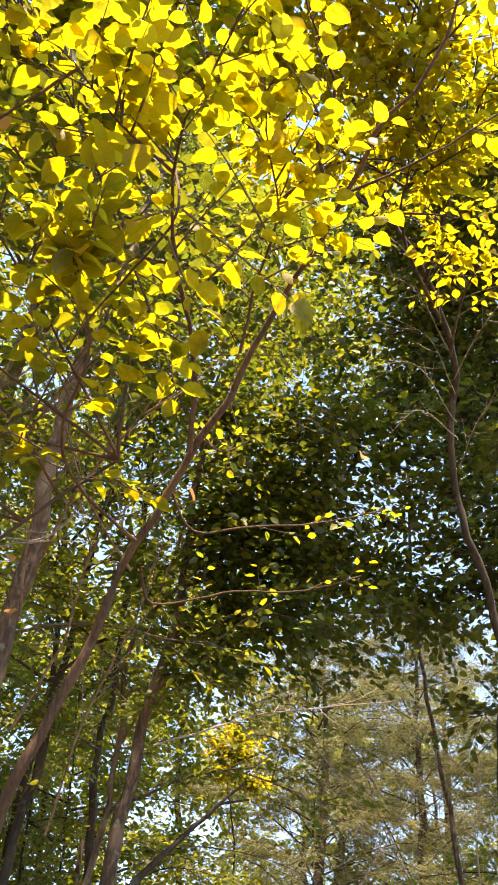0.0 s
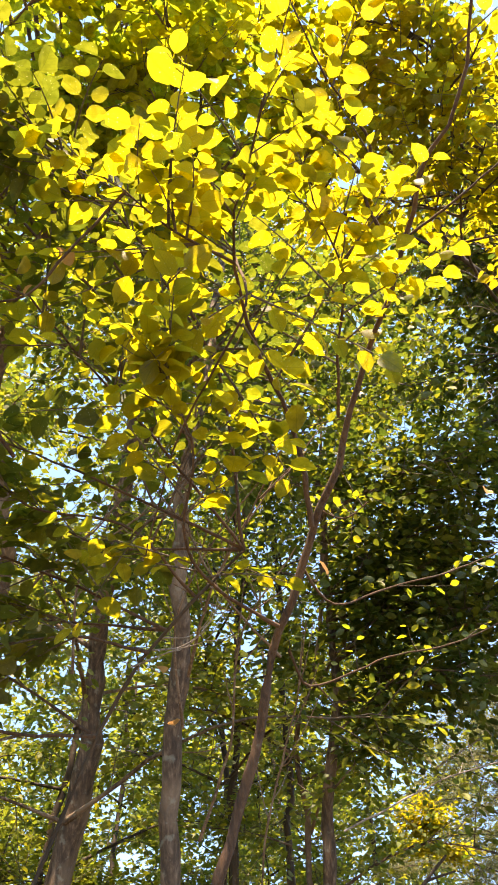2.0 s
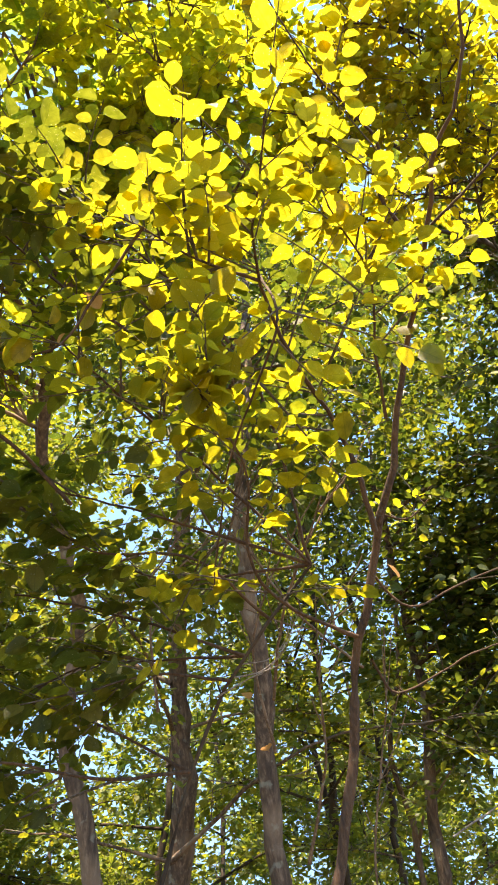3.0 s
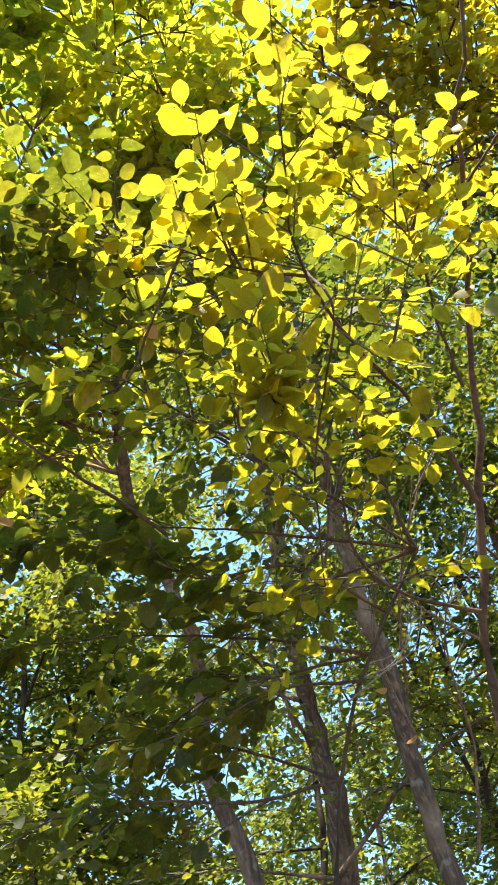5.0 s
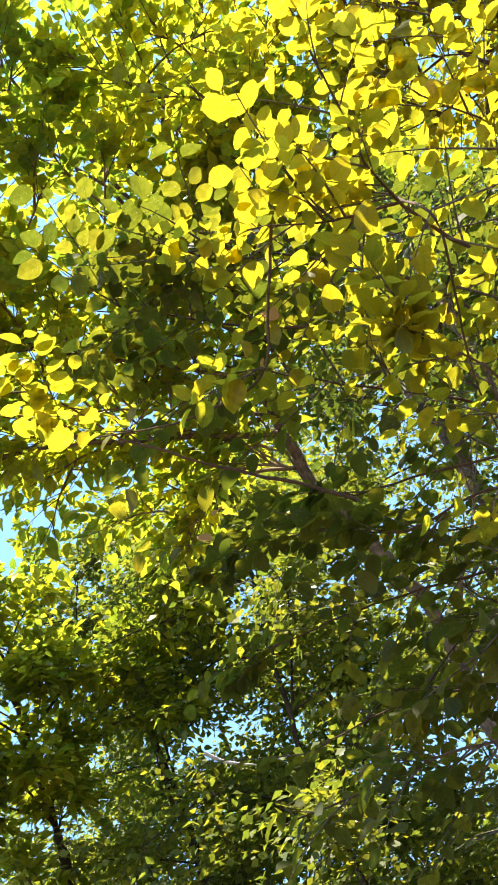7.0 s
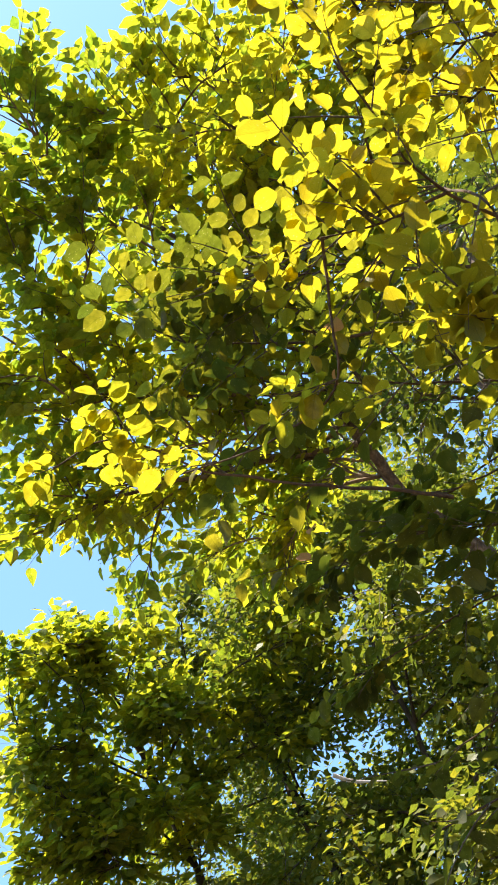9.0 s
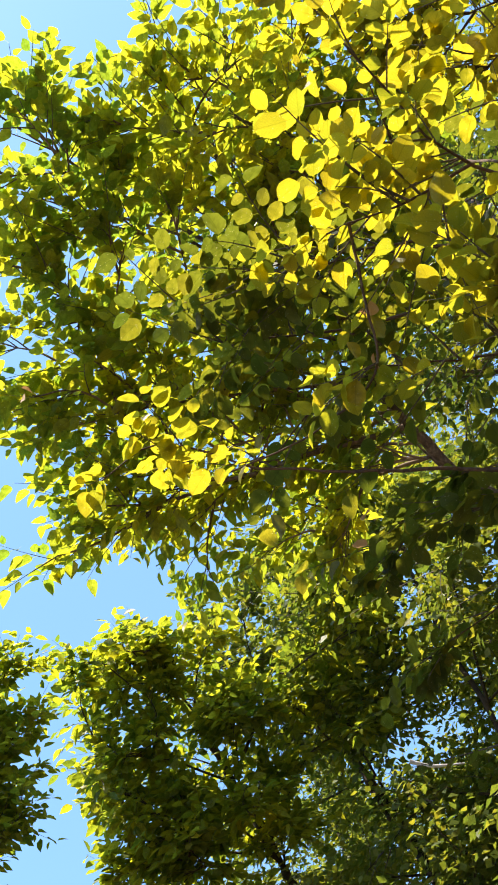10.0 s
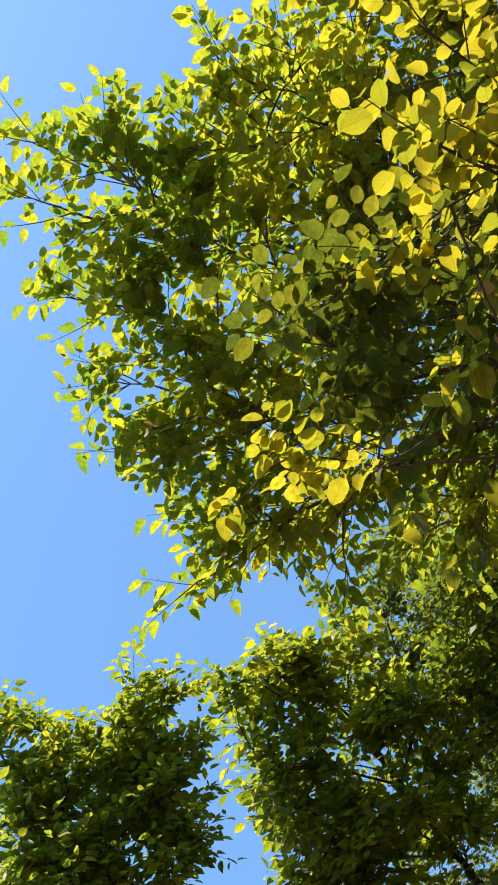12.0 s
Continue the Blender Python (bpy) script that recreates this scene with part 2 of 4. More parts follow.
def near_leaf(width, rng, droop=0.22, curl=0.16):
    """A leaf cupped along its midrib and bent, with an uneven margin: broad ones blunt, slim ones pointed."""
    v, uv = [], []
    ys = (0.0, 0.06, 0.19, 0.37, 0.57, 0.77, 0.92, 1.0)
    ws = BLUNT if width > 0.7 else POINTED
    bend = rng.uniform(0.2, 1.5) * droop
    side = rng.uniform(-0.12, 0.12)
    cup = curl * rng.uniform(0.2, 1.4)
    for y, w in zip(ys, ws):
        z = -bend * y * y
        for s in (-1, 0, 1):
            edge = s * w * width / 2 * (1 + rng.uniform(-0.08, 0.08))
            v.append((edge + side * y * y, y + (rng.uniform(-0.03, 0.03) if s else 0), z + abs(s) * w * cup + abs(s) * rng.uniform(-0.03, 0.03)))
            uv.append((0.5 + s * w / 2, y))
    f = []
    for i in range(7):
        for s in (0, 1):
            a = 3 * i + s
            f.append((a, a + 1, a + 4, a + 3))
    b = len(v)          # the stalk
    v += [(-0.012, 0, 0), (0.012, 0, 0), (0.01, -0.3, 0.03), (-0.01, -0.3, 0.03)]
    uv += [(0.5, 0)] * 4
    f.append((b, b + 1, b + 2, b + 3))
    return np.array(v), np.array(f), np.array(uv)


def leaf_frames(points, ways, normals):
    """Turns (n, 3, 3) whose columns are across, along and up."""
    along = unit(ways)
    across = unit(np.cross(along, normals))
    up = np.cross(across, along)
    return np.stack((across, along, up), -1)


def leaf_sheet(name, shape, places, turns, sizes, material):
    """Many leaves of one shape in one mesh."""
    v, f, uv = shape
    n = len(places)
    verts = np.einsum("nij,kj->nki", turns, v) * sizes[:, None, None] + places[:, None, :]
    faces = f[None] + (np.arange(n) * len(v))[:, None, None]
    return mesh_of(name, verts.reshape(-1, 3), faces.reshape(-1, f.shape[1]), material, np.tile(uv, (n, 1)))


def sprout(lines, rng, count, length, per_twig, leaf, lean=0.55, joints=6, up=0.15, first=0.2, flat=0.65, hang=0.25, rank=0.0):
    """Twigs along limbs, and leaves along the twigs. lines: (points, radius) of limbs.
    With rank, the twigs leave a limb by turns to both sides and lie flat, shorter towards its tip.
    Gives twig lines and radii, and the leaves' places, turns and sizes."""
    starts, ways = [], []
    reach = []
    for line, weight, *far in lines:
        m = max(1, int(count * weight))
        reach.append(np.full(m, far[0] if far else 1.0))
        u = first + (1 - first) * rng.random(m) ** 0.8
        k = len(line) - 1
        i = np.minimum((u * k).astype(int), k - 1)
        fr = (u * k - i)[:, None]
        starts.append(line[i] * (1 - fr) + line[i + 1] * fr)
        d = unit(line[i + 1] - line[i])
        if rank:
            side = unit(np.cross(d, (0, 0, 1))) * np.where(rng.random(m) < 0.5, 1, -1)[:, None]
            ways.append(unit(d * lean + side * (rank * (1.15 - u**3))[:, None] + rng.normal(0, 0.17, (m, 3)) + (0, 0, up)))
            reach[-1] = reach[-1] * (1.2 - 0.55 * u)
        else:
            ways.append(unit(d * lean + rng.normal(0, 0.55, (m, 3)) * (1, 1, 0.75) + (0, 0, up)))
    starts, ways, reach = np.concatenate(starts), np.concatenate(ways), np.concatenate(reach)
    n = len(starts)
    size = length * reach * rng.uniform(0.45, 1.1, n)
    s = np.linspace(0, 1, joints)
    bend = rng.normal(0, 0.12 if rank else 0.24, (n, 3)) + (0, 0, -0.05)
    lines_out = starts[:, None] + size[:, None, None] * (s[None, :, None] * ways[:, None] + (s**2)[None, :, None] * bend[:, None])
    radii = (0.0016 + 0.0055 * size)[:, None] * (1 - 0.75 * s)[None]
    v = 0.12 + 0.9 * (np.arange(per_twig)[None] + rng.random((n, per_twig))) / per_twig
    v = np.minimum(v, 1.0)
    pts = starts[:, None] + size[:, None, None] * (v[..., None] * ways[:, None] + (v**2)[..., None] * bend[:, None])
    away = unit(np.cross(ways, (0, 0, 1)))[:, None] * np.where(np.arange(per_twig) % 2, 1, -1)[None, :, None]
    way = unit(ways[:, None] * 0.7 + away * 0.9 + rng.normal(0, 0.3, (n, per_twig, 3)) + (0, 0, -hang)).reshape(-1, 3)
    sizes = leaf * rng.uniform(0.55, 1.15, n * per_twig)
    places = pts.reshape(-1, 3) + way * (sizes * 0.28)[:, None]
    normals = unit(rng.normal(0, flat, (n * per_twig, 3)) + (0, 0, 1))
    return lines_out, radii, places, leaf_frames(places, way, normals), sizes


def base_at(points, depth=0.12):
    """Carries a stem from its lowest given point down into the ground."""
    p, q = np.array(points[0]), np.array(points[1])
    lean = (q - p)[:2] / max(np.linalg.norm(q - p), 1e-6)
    foot = p[:2] - lean * 0.55 * p[2]
    mid = (p[:2] * 0.6 + foot * 0.4)
    out = [(foot[0], foot[1], -depth)]
    if p[2] > 1.0:
        out.append((mid[0], mid[1], p[2] * 0.5))
    return out + [tuple(v) for v in points]


def nearest_on(line, tip, low, high):
    k = len(line)
    part_ = line[int(low * (k - 1)):int(high * (k - 1)) + 1]
    d = np.linalg.norm(part_ - tip, axis=1) + 0.8 * np.maximum(0, part_[:, 2] - tip[2] + 0.2)
    return part_[int(np.argmin(d))]


def limb_line(start, tip, rng, arch=0.12, steps=12):
    start, tip = np.asarray(start, float), np.asarray(tip, float)
    span = np.linalg.norm(tip - start)
    mid = (start + tip) / 2 + rng.normal(0, 0.06, 3) * span + (0, 0, arch * span)
    line = smooth_line((start, mid, tip), steps)
    return line + rng.normal(0, 0.006, line.shape) * span * np.linspace(0, 1, steps)[:, None]


def forked(spine, tips, rng, low):
    """Main boughs to tips that lie far apart, and side limbs to the rest, each from the bough or trunk that passes nearest behind its tip."""
    chosen = [int(np.argmax(np.linalg.norm(tips - tips.mean(axis=0), axis=1)))]
    while len(chosen) < max(3, len(tips) // 6):
        gap = np.min(np.linalg.norm(tips[:, None] - tips[chosen][None], axis=2), axis=1)
        chosen.append(int(np.argmax(gap)))
    lines = [limb_line(nearest_on(spine, tips[i], low, 1.0), tips[i], rng) for i in chosen]
    bearers = [spine[int(low * (len(spine) - 1)):]] + [line[2:10] for line in lines]
    spots = np.concatenate(bearers)
    rest = sorted(set(range(len(tips))) - set(chosen), key=lambda i: np.min(np.linalg.norm(spots - tips[i], axis=1)))
    for i in rest:
        away = np.linalg.norm(spots - tips[i], axis=1)
        cost = away + 0.8 * np.maximum(0, spots[:, 2] - tips[i][2] + 0.1) + 3.0 * np.maximum(0, 0.35 - away)
        line = limb_line(spots[int(np.argmin(cost))], tips[i], rng, 0.06)
        lines.append(line)
        spots = np.concatenate((spots, line[3:10]))
    return lines


def crown(tree, limbs, rng, count, length, per_twig, leaf, width, material, singles=0, shapes=None, clear=(0.0, 0.0), holders=(), fine=False, **how):
    """Twigs and leaves of a tree. limbs: (line, weight). The leaves nearest to the spot clear in the plan are pieces of their own,
    each on the branch of holders (object, line) that it grows from."""
    tl, tr, places, turns, sizes = sprout(limbs, rng, count, length, per_twig, leaf, **how)
    thin = 1 if singles or fine or len(tl) < 700 else 3 if leaf < 0.15 else 5
    verts, faces = tubes(tl[::thin], tr[::thin], 4 if singles else 3)
    tw = new("twig_mass", mesh_of("twig_mass", verts, faces, BARK_TWIG))
    tw.parent = tree
    tagged(tw, "thin brown twigs", kind="stuff")
    order = np.argsort(np.linalg.norm(places[:, :2] - clear, axis=1))
    near, rest = order[:singles], order[singles:]
    if singles:
        for k, i in enumerate(near):
            ob = new("leaf", shapes[k % len(shapes)])
            ob.parent = bearer(places[i], holders) if holders else tree
            ob.matrix_basis = Matrix.Translation(places[i]) @ Matrix(turns[i].tolist()).to_4x4() @ Matrix.Scale(sizes[i], 4)
    if singles:
        many = [near_leaf(width, np.random.default_rng(5 + k)) for k in range(5)]
        for k, shape in enumerate(many[1:]):
            some = rest[k + 1::5]
            ob = new("foliage", leaf_sheet("foliage", shape, places[some], turns[some], sizes[some], material))
            ob.parent = tree
            tagged(ob, kind="stuff")
        (v, f, uv), rest = many[0], rest[::5]
    elif fine:
        v, f, uv = mid_leaf(width)
    elif leaf < 0.089:
        v, f, uv = far_leaf(width)
    else:
        v, f, uv = clump_leaf(width)
    fo = new("foliage", leaf_sheet("foliage", (v, f, uv), places[rest], turns[rest], sizes[rest], material))
    fo.parent = tree
    tagged(fo, kind="stuff")
    return tree


def bearer(place, holders):
    """The branch that passes nearest to a place."""
    return min(holders, key=lambda h: np.min(np.linalg.norm(h[1] - place, axis=1)))[0]


def leaf_shapes(width, material, seed, n=6):
    rng = np.random.default_rng(seed)
    out = []
    for _ in range(n):
        v, f, uv = near_leaf(width, rng)
        out.append(mesh_of("leaf", v, f, material, uv))
    return out


def thing(name, place, label, category, group=""):
    ob = new(name)
    ob.empty_display_size = 0.2
    ob.location = place
    return tagged(ob, label, category, group)


def at_base(parent):
    """Parts are modelled in the place's own coordinates; this carries them with their thing."""
    shift = Matrix.Translation(-parent.location)
    for ob in parent.children:
        ob.matrix_parent_inverse = shift


# ---- the ground ----
def ground():
    n, verts = 60, []
    ring = [0.0] + list(np.geomspace(0.6, 900, n))
    sides = 48
    for r in ring:
        for k in range(sides):
            a = 2 * math.pi * k / sides
            x, y = r * math.cos(a), r * math.sin(a)
            z = 0.05 * noise.noise((x * 0.4, y * 0.4, 0)) + min(r, 60) * 0.006 * noise.noise((x * 0.05, y * 0.05, 3))
            verts.append((x, y, z - 0.02))
    faces = [(i * sides + k, i * sides + (k + 1) % sides, (i + 1) * sides + (k + 1) % sides, (i + 1) * sides + k) for i in range(n) for k in range(sides)]
    ob = new("ground", mesh_of("ground", verts, faces, litter_material()))
    return tagged(ob, "brown woodland floor of fallen leaves and moss", "ground", kind="structure")


ground()

# ---- the young tree that leans over the path ----
YOUNG_TRUNK = base_at([(-0.51, 2.38, 1.85), (-0.38, 2.32, 2.30), (-0.28, 2.21, 2.62), (-0.18, 2.11, 2.83), (-0.08, 1.97, 3.05), (0.05, 1.81, 3.25), (0.11, 1.71, 3.35), (0.15, 1.61, 3.44), (0.21, 1.50, 3.53), (0.32, 1.37, 3.60), (0.37, 1.21, 3.70), (0.40, 1.00, 3.80)])
YOUNG_BRANCHES = [
    ([(-0.16, 2.05, 2.83), (-0.17, 1.90, 3.03), (-0.23, 1.68, 3.15), (-0.25, 1.47, 3.29), (-0.22, 1.33, 3.34), (-0.18, 1.27, 3.39), (-0.12, 1.12, 3.40)], 0.009, 1.2),
    ([(-0.25, 1.48, 3.28), (-0.39, 1.31, 3.26), (-0.46, 1.21, 3.28)], 0.005, 0.75),
    ([(-0.05, 1.92, 3.09), (-0.03, 1.79, 3.20), (0.01, 1.60, 3.32), (-0.04, 1.42, 3.41)], 0.005, 0.65),
    ([(0.14, 1.60, 3.42), (0.10, 1.50, 3.51), (0.13, 1.44, 3.55), (0.03, 1.23, 3.66), (-0.02, 1.12, 3.76)], 0.006, 0.35),
    ([(0.16, 1.62, 3.41), (0.31, 1.55, 3.45), (0.56, 1.43, 3.58)], 0.005, 0.1),
]
YOUNG_BRANCHES += [
    ([(-0.28, 2.16, 2.60), (-0.41, 2.01, 2.64), (-0.45, 1.80, 2.68), (-0.39, 1.59, 2.83), (-0.43, 1.42, 2.94)], 0.006, 1.0),
    ([(-0.89, 1.71, 2.94), (-1.03, 1.46, 3.12), (-1.13, 1.21, 3.25), (-1.18, 0.94, 3.38), (-1.28, 0.84, 3.36)], 0.006, 0.4),
    ([(-0.25, 1.47, 3.29), (-0.21, 1.38, 3.01), (-0.31, 1.5, 2.95), (-0.42, 1.61, 2.87), (-0.56, 1.83, 2.67)], 0.004, 0.35),
    ([(-0.46, 1.21, 3.28), (-0.60, 1.26, 3.16), (-0.73, 1.29, 3.06), (-0.89, 1.19, 3.05), (-0.97, 1.10, 3.06), (-1.06, 0.98, 3.07)], 0.004, 0.2),
]
YOUNG_BRANCHES += [
    ([(-0.27, 2.28, 2.58), (-0.24, 2.42, 2.53), (-0.02, 2.50, 2.62), (0.26, 2.57, 2.69), (0.41, 2.62, 2.77)], 0.004, 0.12),
    ([(-0.21, 2.14, 2.77), (-0.14, 2.25, 2.69), (0.02, 2.33, 2.76), (0.25, 2.39, 2.83), (0.45, 2.43, 2.92)], 0.004, 0.14),
    ([(-0.15, 2.07, 2.90), (-0.06, 2.14, 2.90), (-0.00, 2.12, 2.93)], 0.003, 0.12),
]

WITHERED = [(-0.57, 2.06, 2.46), (-0.13, 2.03, 2.67), (0.30, 1.94, 2.80), (0.11, 1.76, 3.08), (-0.55, 2.11, 2.34), (-0.64, 1.31, 3.19), (-0.74, 1.34, 3.12), (-1.11, 1.35, 2.90), (-0.67, 1.37, 3.23), (-1.10, 1.39, 2.99), (-1.48, 0.82, 4.13), (-1.46, 0.84, 4.14), (-0.66, 1.36, 3.25)]


def young_tree():
    rng = np.random.default_rng(11)
    tree = thing("young_tree", YOUNG_TRUNK[0], "slender leaning broadleaf tree with backlit yellow leaves", "tree")
    rod("trunk", YOUNG_TRUNK, 0.03, 0.003, BARK_YOUNG, tree, 12, 60, 0.08, 1, "smooth reddish-brown bark")
    limbs, holders = [], []
    for k, (pts, r, weight) in enumerate(YOUNG_BRANCHES):
        ob = rod("branch", pts, r, 0.002, BARK_YOUNG, tree, 7, 26, 0.08, 20 + k)
        holders.append((ob, smooth_line(pts, 24)))
        if k < 9:
            limbs.append((smooth_line(pts, 24), weight, 0.6 if k in (6, 8) else 1.0))
    limbs.append((smooth_line(YOUNG_TRUNK[-5:], 20), 0.22))
    crown(tree, limbs, rng, 17, 0.42, 9, 0.063, 0.76, LEAF_NEAR, 300, leaf_shapes(0.74, LEAF_NEAR, 3, 10), (-0.4, 1.2), holders, first=0.2, flat=0.4, lean=0.75, rank=0.85, up=0.05)
    low = [(smooth_line(pts, 24), weight) for pts, r, weight in YOUNG_BRANCHES[9:]]
    crown(tree, low, rng, 50, 0.14, 4, 0.032, 0.62, LEAF_MID, first=0.3, flat=0.6)
    shapes = leaf_shapes(0.75, LEAF_DRY, 31, 3)
    for k, place in enumerate(WITHERED):
        ob = tagged(new("leaf", shapes[k % 3]), "withered orange-brown leaf")
        ob.parent = bearer(np.array(place), holders)
        ob.matrix_basis = pose(*place, rng.uniform(30, 100), rng.uniform(-40, 40), rng.uniform(0, 360)) @ Matrix.Scale(0.044, 4)
    at_base(tree)


young_tree()


# ---- a greener sapling beside it, the shade it stands in put into its leaf colour ----
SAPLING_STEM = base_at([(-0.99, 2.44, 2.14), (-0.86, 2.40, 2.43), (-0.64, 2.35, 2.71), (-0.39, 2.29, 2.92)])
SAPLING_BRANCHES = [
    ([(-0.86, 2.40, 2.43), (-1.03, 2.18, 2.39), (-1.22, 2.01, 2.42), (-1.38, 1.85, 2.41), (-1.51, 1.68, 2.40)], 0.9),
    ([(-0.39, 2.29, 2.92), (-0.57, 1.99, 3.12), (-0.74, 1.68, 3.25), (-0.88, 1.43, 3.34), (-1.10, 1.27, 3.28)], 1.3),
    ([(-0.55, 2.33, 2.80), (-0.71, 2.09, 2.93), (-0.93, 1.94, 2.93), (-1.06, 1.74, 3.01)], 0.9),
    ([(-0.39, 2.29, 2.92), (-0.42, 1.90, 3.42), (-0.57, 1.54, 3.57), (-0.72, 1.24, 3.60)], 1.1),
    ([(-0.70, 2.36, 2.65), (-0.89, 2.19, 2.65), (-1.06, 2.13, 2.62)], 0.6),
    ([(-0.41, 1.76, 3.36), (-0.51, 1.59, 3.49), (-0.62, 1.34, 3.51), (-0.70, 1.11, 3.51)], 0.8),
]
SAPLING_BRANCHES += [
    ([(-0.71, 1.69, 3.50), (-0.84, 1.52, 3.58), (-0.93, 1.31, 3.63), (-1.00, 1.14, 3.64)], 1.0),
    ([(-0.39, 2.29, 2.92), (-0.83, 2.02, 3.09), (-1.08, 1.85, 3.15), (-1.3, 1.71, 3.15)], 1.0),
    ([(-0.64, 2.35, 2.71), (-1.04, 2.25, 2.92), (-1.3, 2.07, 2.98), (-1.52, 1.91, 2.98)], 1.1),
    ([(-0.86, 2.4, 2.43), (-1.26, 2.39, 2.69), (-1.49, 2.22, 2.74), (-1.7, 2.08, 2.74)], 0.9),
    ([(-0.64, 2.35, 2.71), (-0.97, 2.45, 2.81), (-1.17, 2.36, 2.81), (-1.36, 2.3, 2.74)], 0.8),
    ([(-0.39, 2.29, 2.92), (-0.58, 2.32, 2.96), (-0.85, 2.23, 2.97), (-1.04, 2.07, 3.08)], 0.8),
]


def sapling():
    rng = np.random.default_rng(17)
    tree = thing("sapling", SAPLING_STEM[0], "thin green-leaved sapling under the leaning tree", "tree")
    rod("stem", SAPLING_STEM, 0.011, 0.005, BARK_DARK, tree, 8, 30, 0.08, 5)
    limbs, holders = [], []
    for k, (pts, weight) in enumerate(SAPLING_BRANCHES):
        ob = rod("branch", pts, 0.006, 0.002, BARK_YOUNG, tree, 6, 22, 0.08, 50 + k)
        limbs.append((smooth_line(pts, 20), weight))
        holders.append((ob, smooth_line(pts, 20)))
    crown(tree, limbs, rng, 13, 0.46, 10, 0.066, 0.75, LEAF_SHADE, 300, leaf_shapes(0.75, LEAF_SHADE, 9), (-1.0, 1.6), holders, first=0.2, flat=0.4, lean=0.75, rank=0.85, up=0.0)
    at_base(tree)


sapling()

# ---- trees of the wood's edge: trunks, then limbs by their tips ----
def edge_tree(name, trunk, r, tips, label, seed, leaf, width, material, count, length, per_twig, singles=0, clear=(0.0, 0.0), low=0.45, loose=0.0, bark=BARK_DARK, weight=1.0, group="", fork=False, leafy=0.75, **how):
    rng = np.random.default_rng(seed)
    points = base_at(trunk)
    tree = thing(name, points[0], label, "tree", group)
    rod("trunk", points, r, r * 0.3, bark, tree, 12, 50, 0.1, seed)
    spine = smooth_line(points, 60)
    limbs, holders = [], []
    tips = np.array([np.array(tip) + rng.normal(0, 1, 3) * loose for tip in tips])
    lines = forked(spine, tips, rng, low) if fork else [limb_line(nearest_on(spine, tip, low, 1.0), tip, rng) for tip in tips]
    spans = [np.linalg.norm(line[-1] - line[0]) for line in lines]
    usual = float(np.median(spans))
    for line, span in zip(lines, spans):
        ob = rod("limb", line, 0.005 + 0.007 * min(span, 2.2), 0.003, bark, tree, 7 if singles else 5, 16 if singles else 11, 0.08, int(rng.integers(1e6)))
        if fork:                                   # only a limb's outer end is in leaf
            bare = int(max(0.0, 1 - leafy / span) * (len(line) - 3))
            limbs.append((line[bare:], weight * min(max(min(span, leafy) / min(usual, leafy), 0.5), 1.5)))
        else:
            limbs.append((line, weight))
        holders.append((ob, line))
    crown(tree, limbs, rng, count, length, per_twig, leaf, width, material, singles, leaf_shapes(width, material, seed) if singles else None, clear, holders, **how)
    at_base(tree)
    return tree


TREE_D = [(-2.00, 4.05, 2.52), (-2.03, 3.94, 2.87), (-2.06, 3.80, 3.19), (-1.90, 3.65, 3.62), (-1.69, 2.88, 4.53), (-1.27, 2.48, 5.04)]
CROWN_D = [(-0.93, 0.71, 5.74), (-2.55, 1.42, 4.81), (0.03, 2.70, 5.34), (-2.39, 2.85, 4.41)]
EDGE_D = [(-0.84, 0.66, 5.78), (-1.09, 0.62, 5.74), (-1.51, 0.80, 5.57), (-1.87, 1.01, 5.36), (-2.44, 1.39, 4.92), (-2.75, 1.23, 4.76), (-0.37, 1.36, 5.67), (-0.17, 1.65, 5.58), (-0.16, 1.97, 5.43), (-0.78, 0.98, 5.73), (-0.54, 1.54, 5.59), (-0.35, 1.81, 5.50)]


FILL_D = [(-1.51, 2.44, 5.11), (-1.34, 2.63, 5.03)] + [(-1.08, 1.68, 6.21), (-0.79, 1.87, 6.2), (-0.47, 2.01, 6.18), (-0.16, 2.16, 6.13), (-0.78, 2.17, 6.07), (-1.18, 1.97, 6.08), (-1.49, 2.02, 5.96), (-0.54, 2.25, 6.06), (-1.31, 1.91, 6.16), (-0.96, 1.98, 6.22), (-0.61, 2.19, 6.18), (-0.25, 2.27, 6.18)]


def around(tips, more, spread, seed):
    """The tips, and some more strewn about each."""
    rng = np.random.default_rng(seed)
    return list(tips) + [tuple(np.array(tip) + rng.normal(0, spread, 3)) for tip in tips for _ in range(more)]


def spread_tips(corners, rows, columns, seed):
    """Tips of limbs strewn evenly over a slanting sheet between four corners."""
    rng = np.random.default_rng(seed)
    top, low, top_far, low_far = (np.array(c) for c in corners)
    tips = []
    for i in range(rows):
        for j in range(columns):
            v, u = (i + rng.uniform(0.2, 0.8)) / rows, (j + rng.uniform(0.1, 0.9)) / columns
            tip = (top * (1 - v) + low * v) * (1 - u) + (top_far * (1 - v) + low_far * v) * u
            tips.append(tuple(tip + rng.normal(0, 0.08, 3)))
    return tips


edge_tree("broadleaf_tree", TREE_D, 0.075, spread_tips(CROWN_D, 14, 10, 4) + EDGE_D + around(FILL_D, 1, 0.2, 5), "broadleaf tree with green and yellowing leaves against the sky", 21, 0.088, 0.56, LEAF_MID, 6, 0.42, 8, 300, (-1.5, 1.5), 0.55, 0.0, BARK_MID, fork=True, first=0.3, flat=0.3, lean=0.95, rank=0.75, up=0.0, hang=0.12)

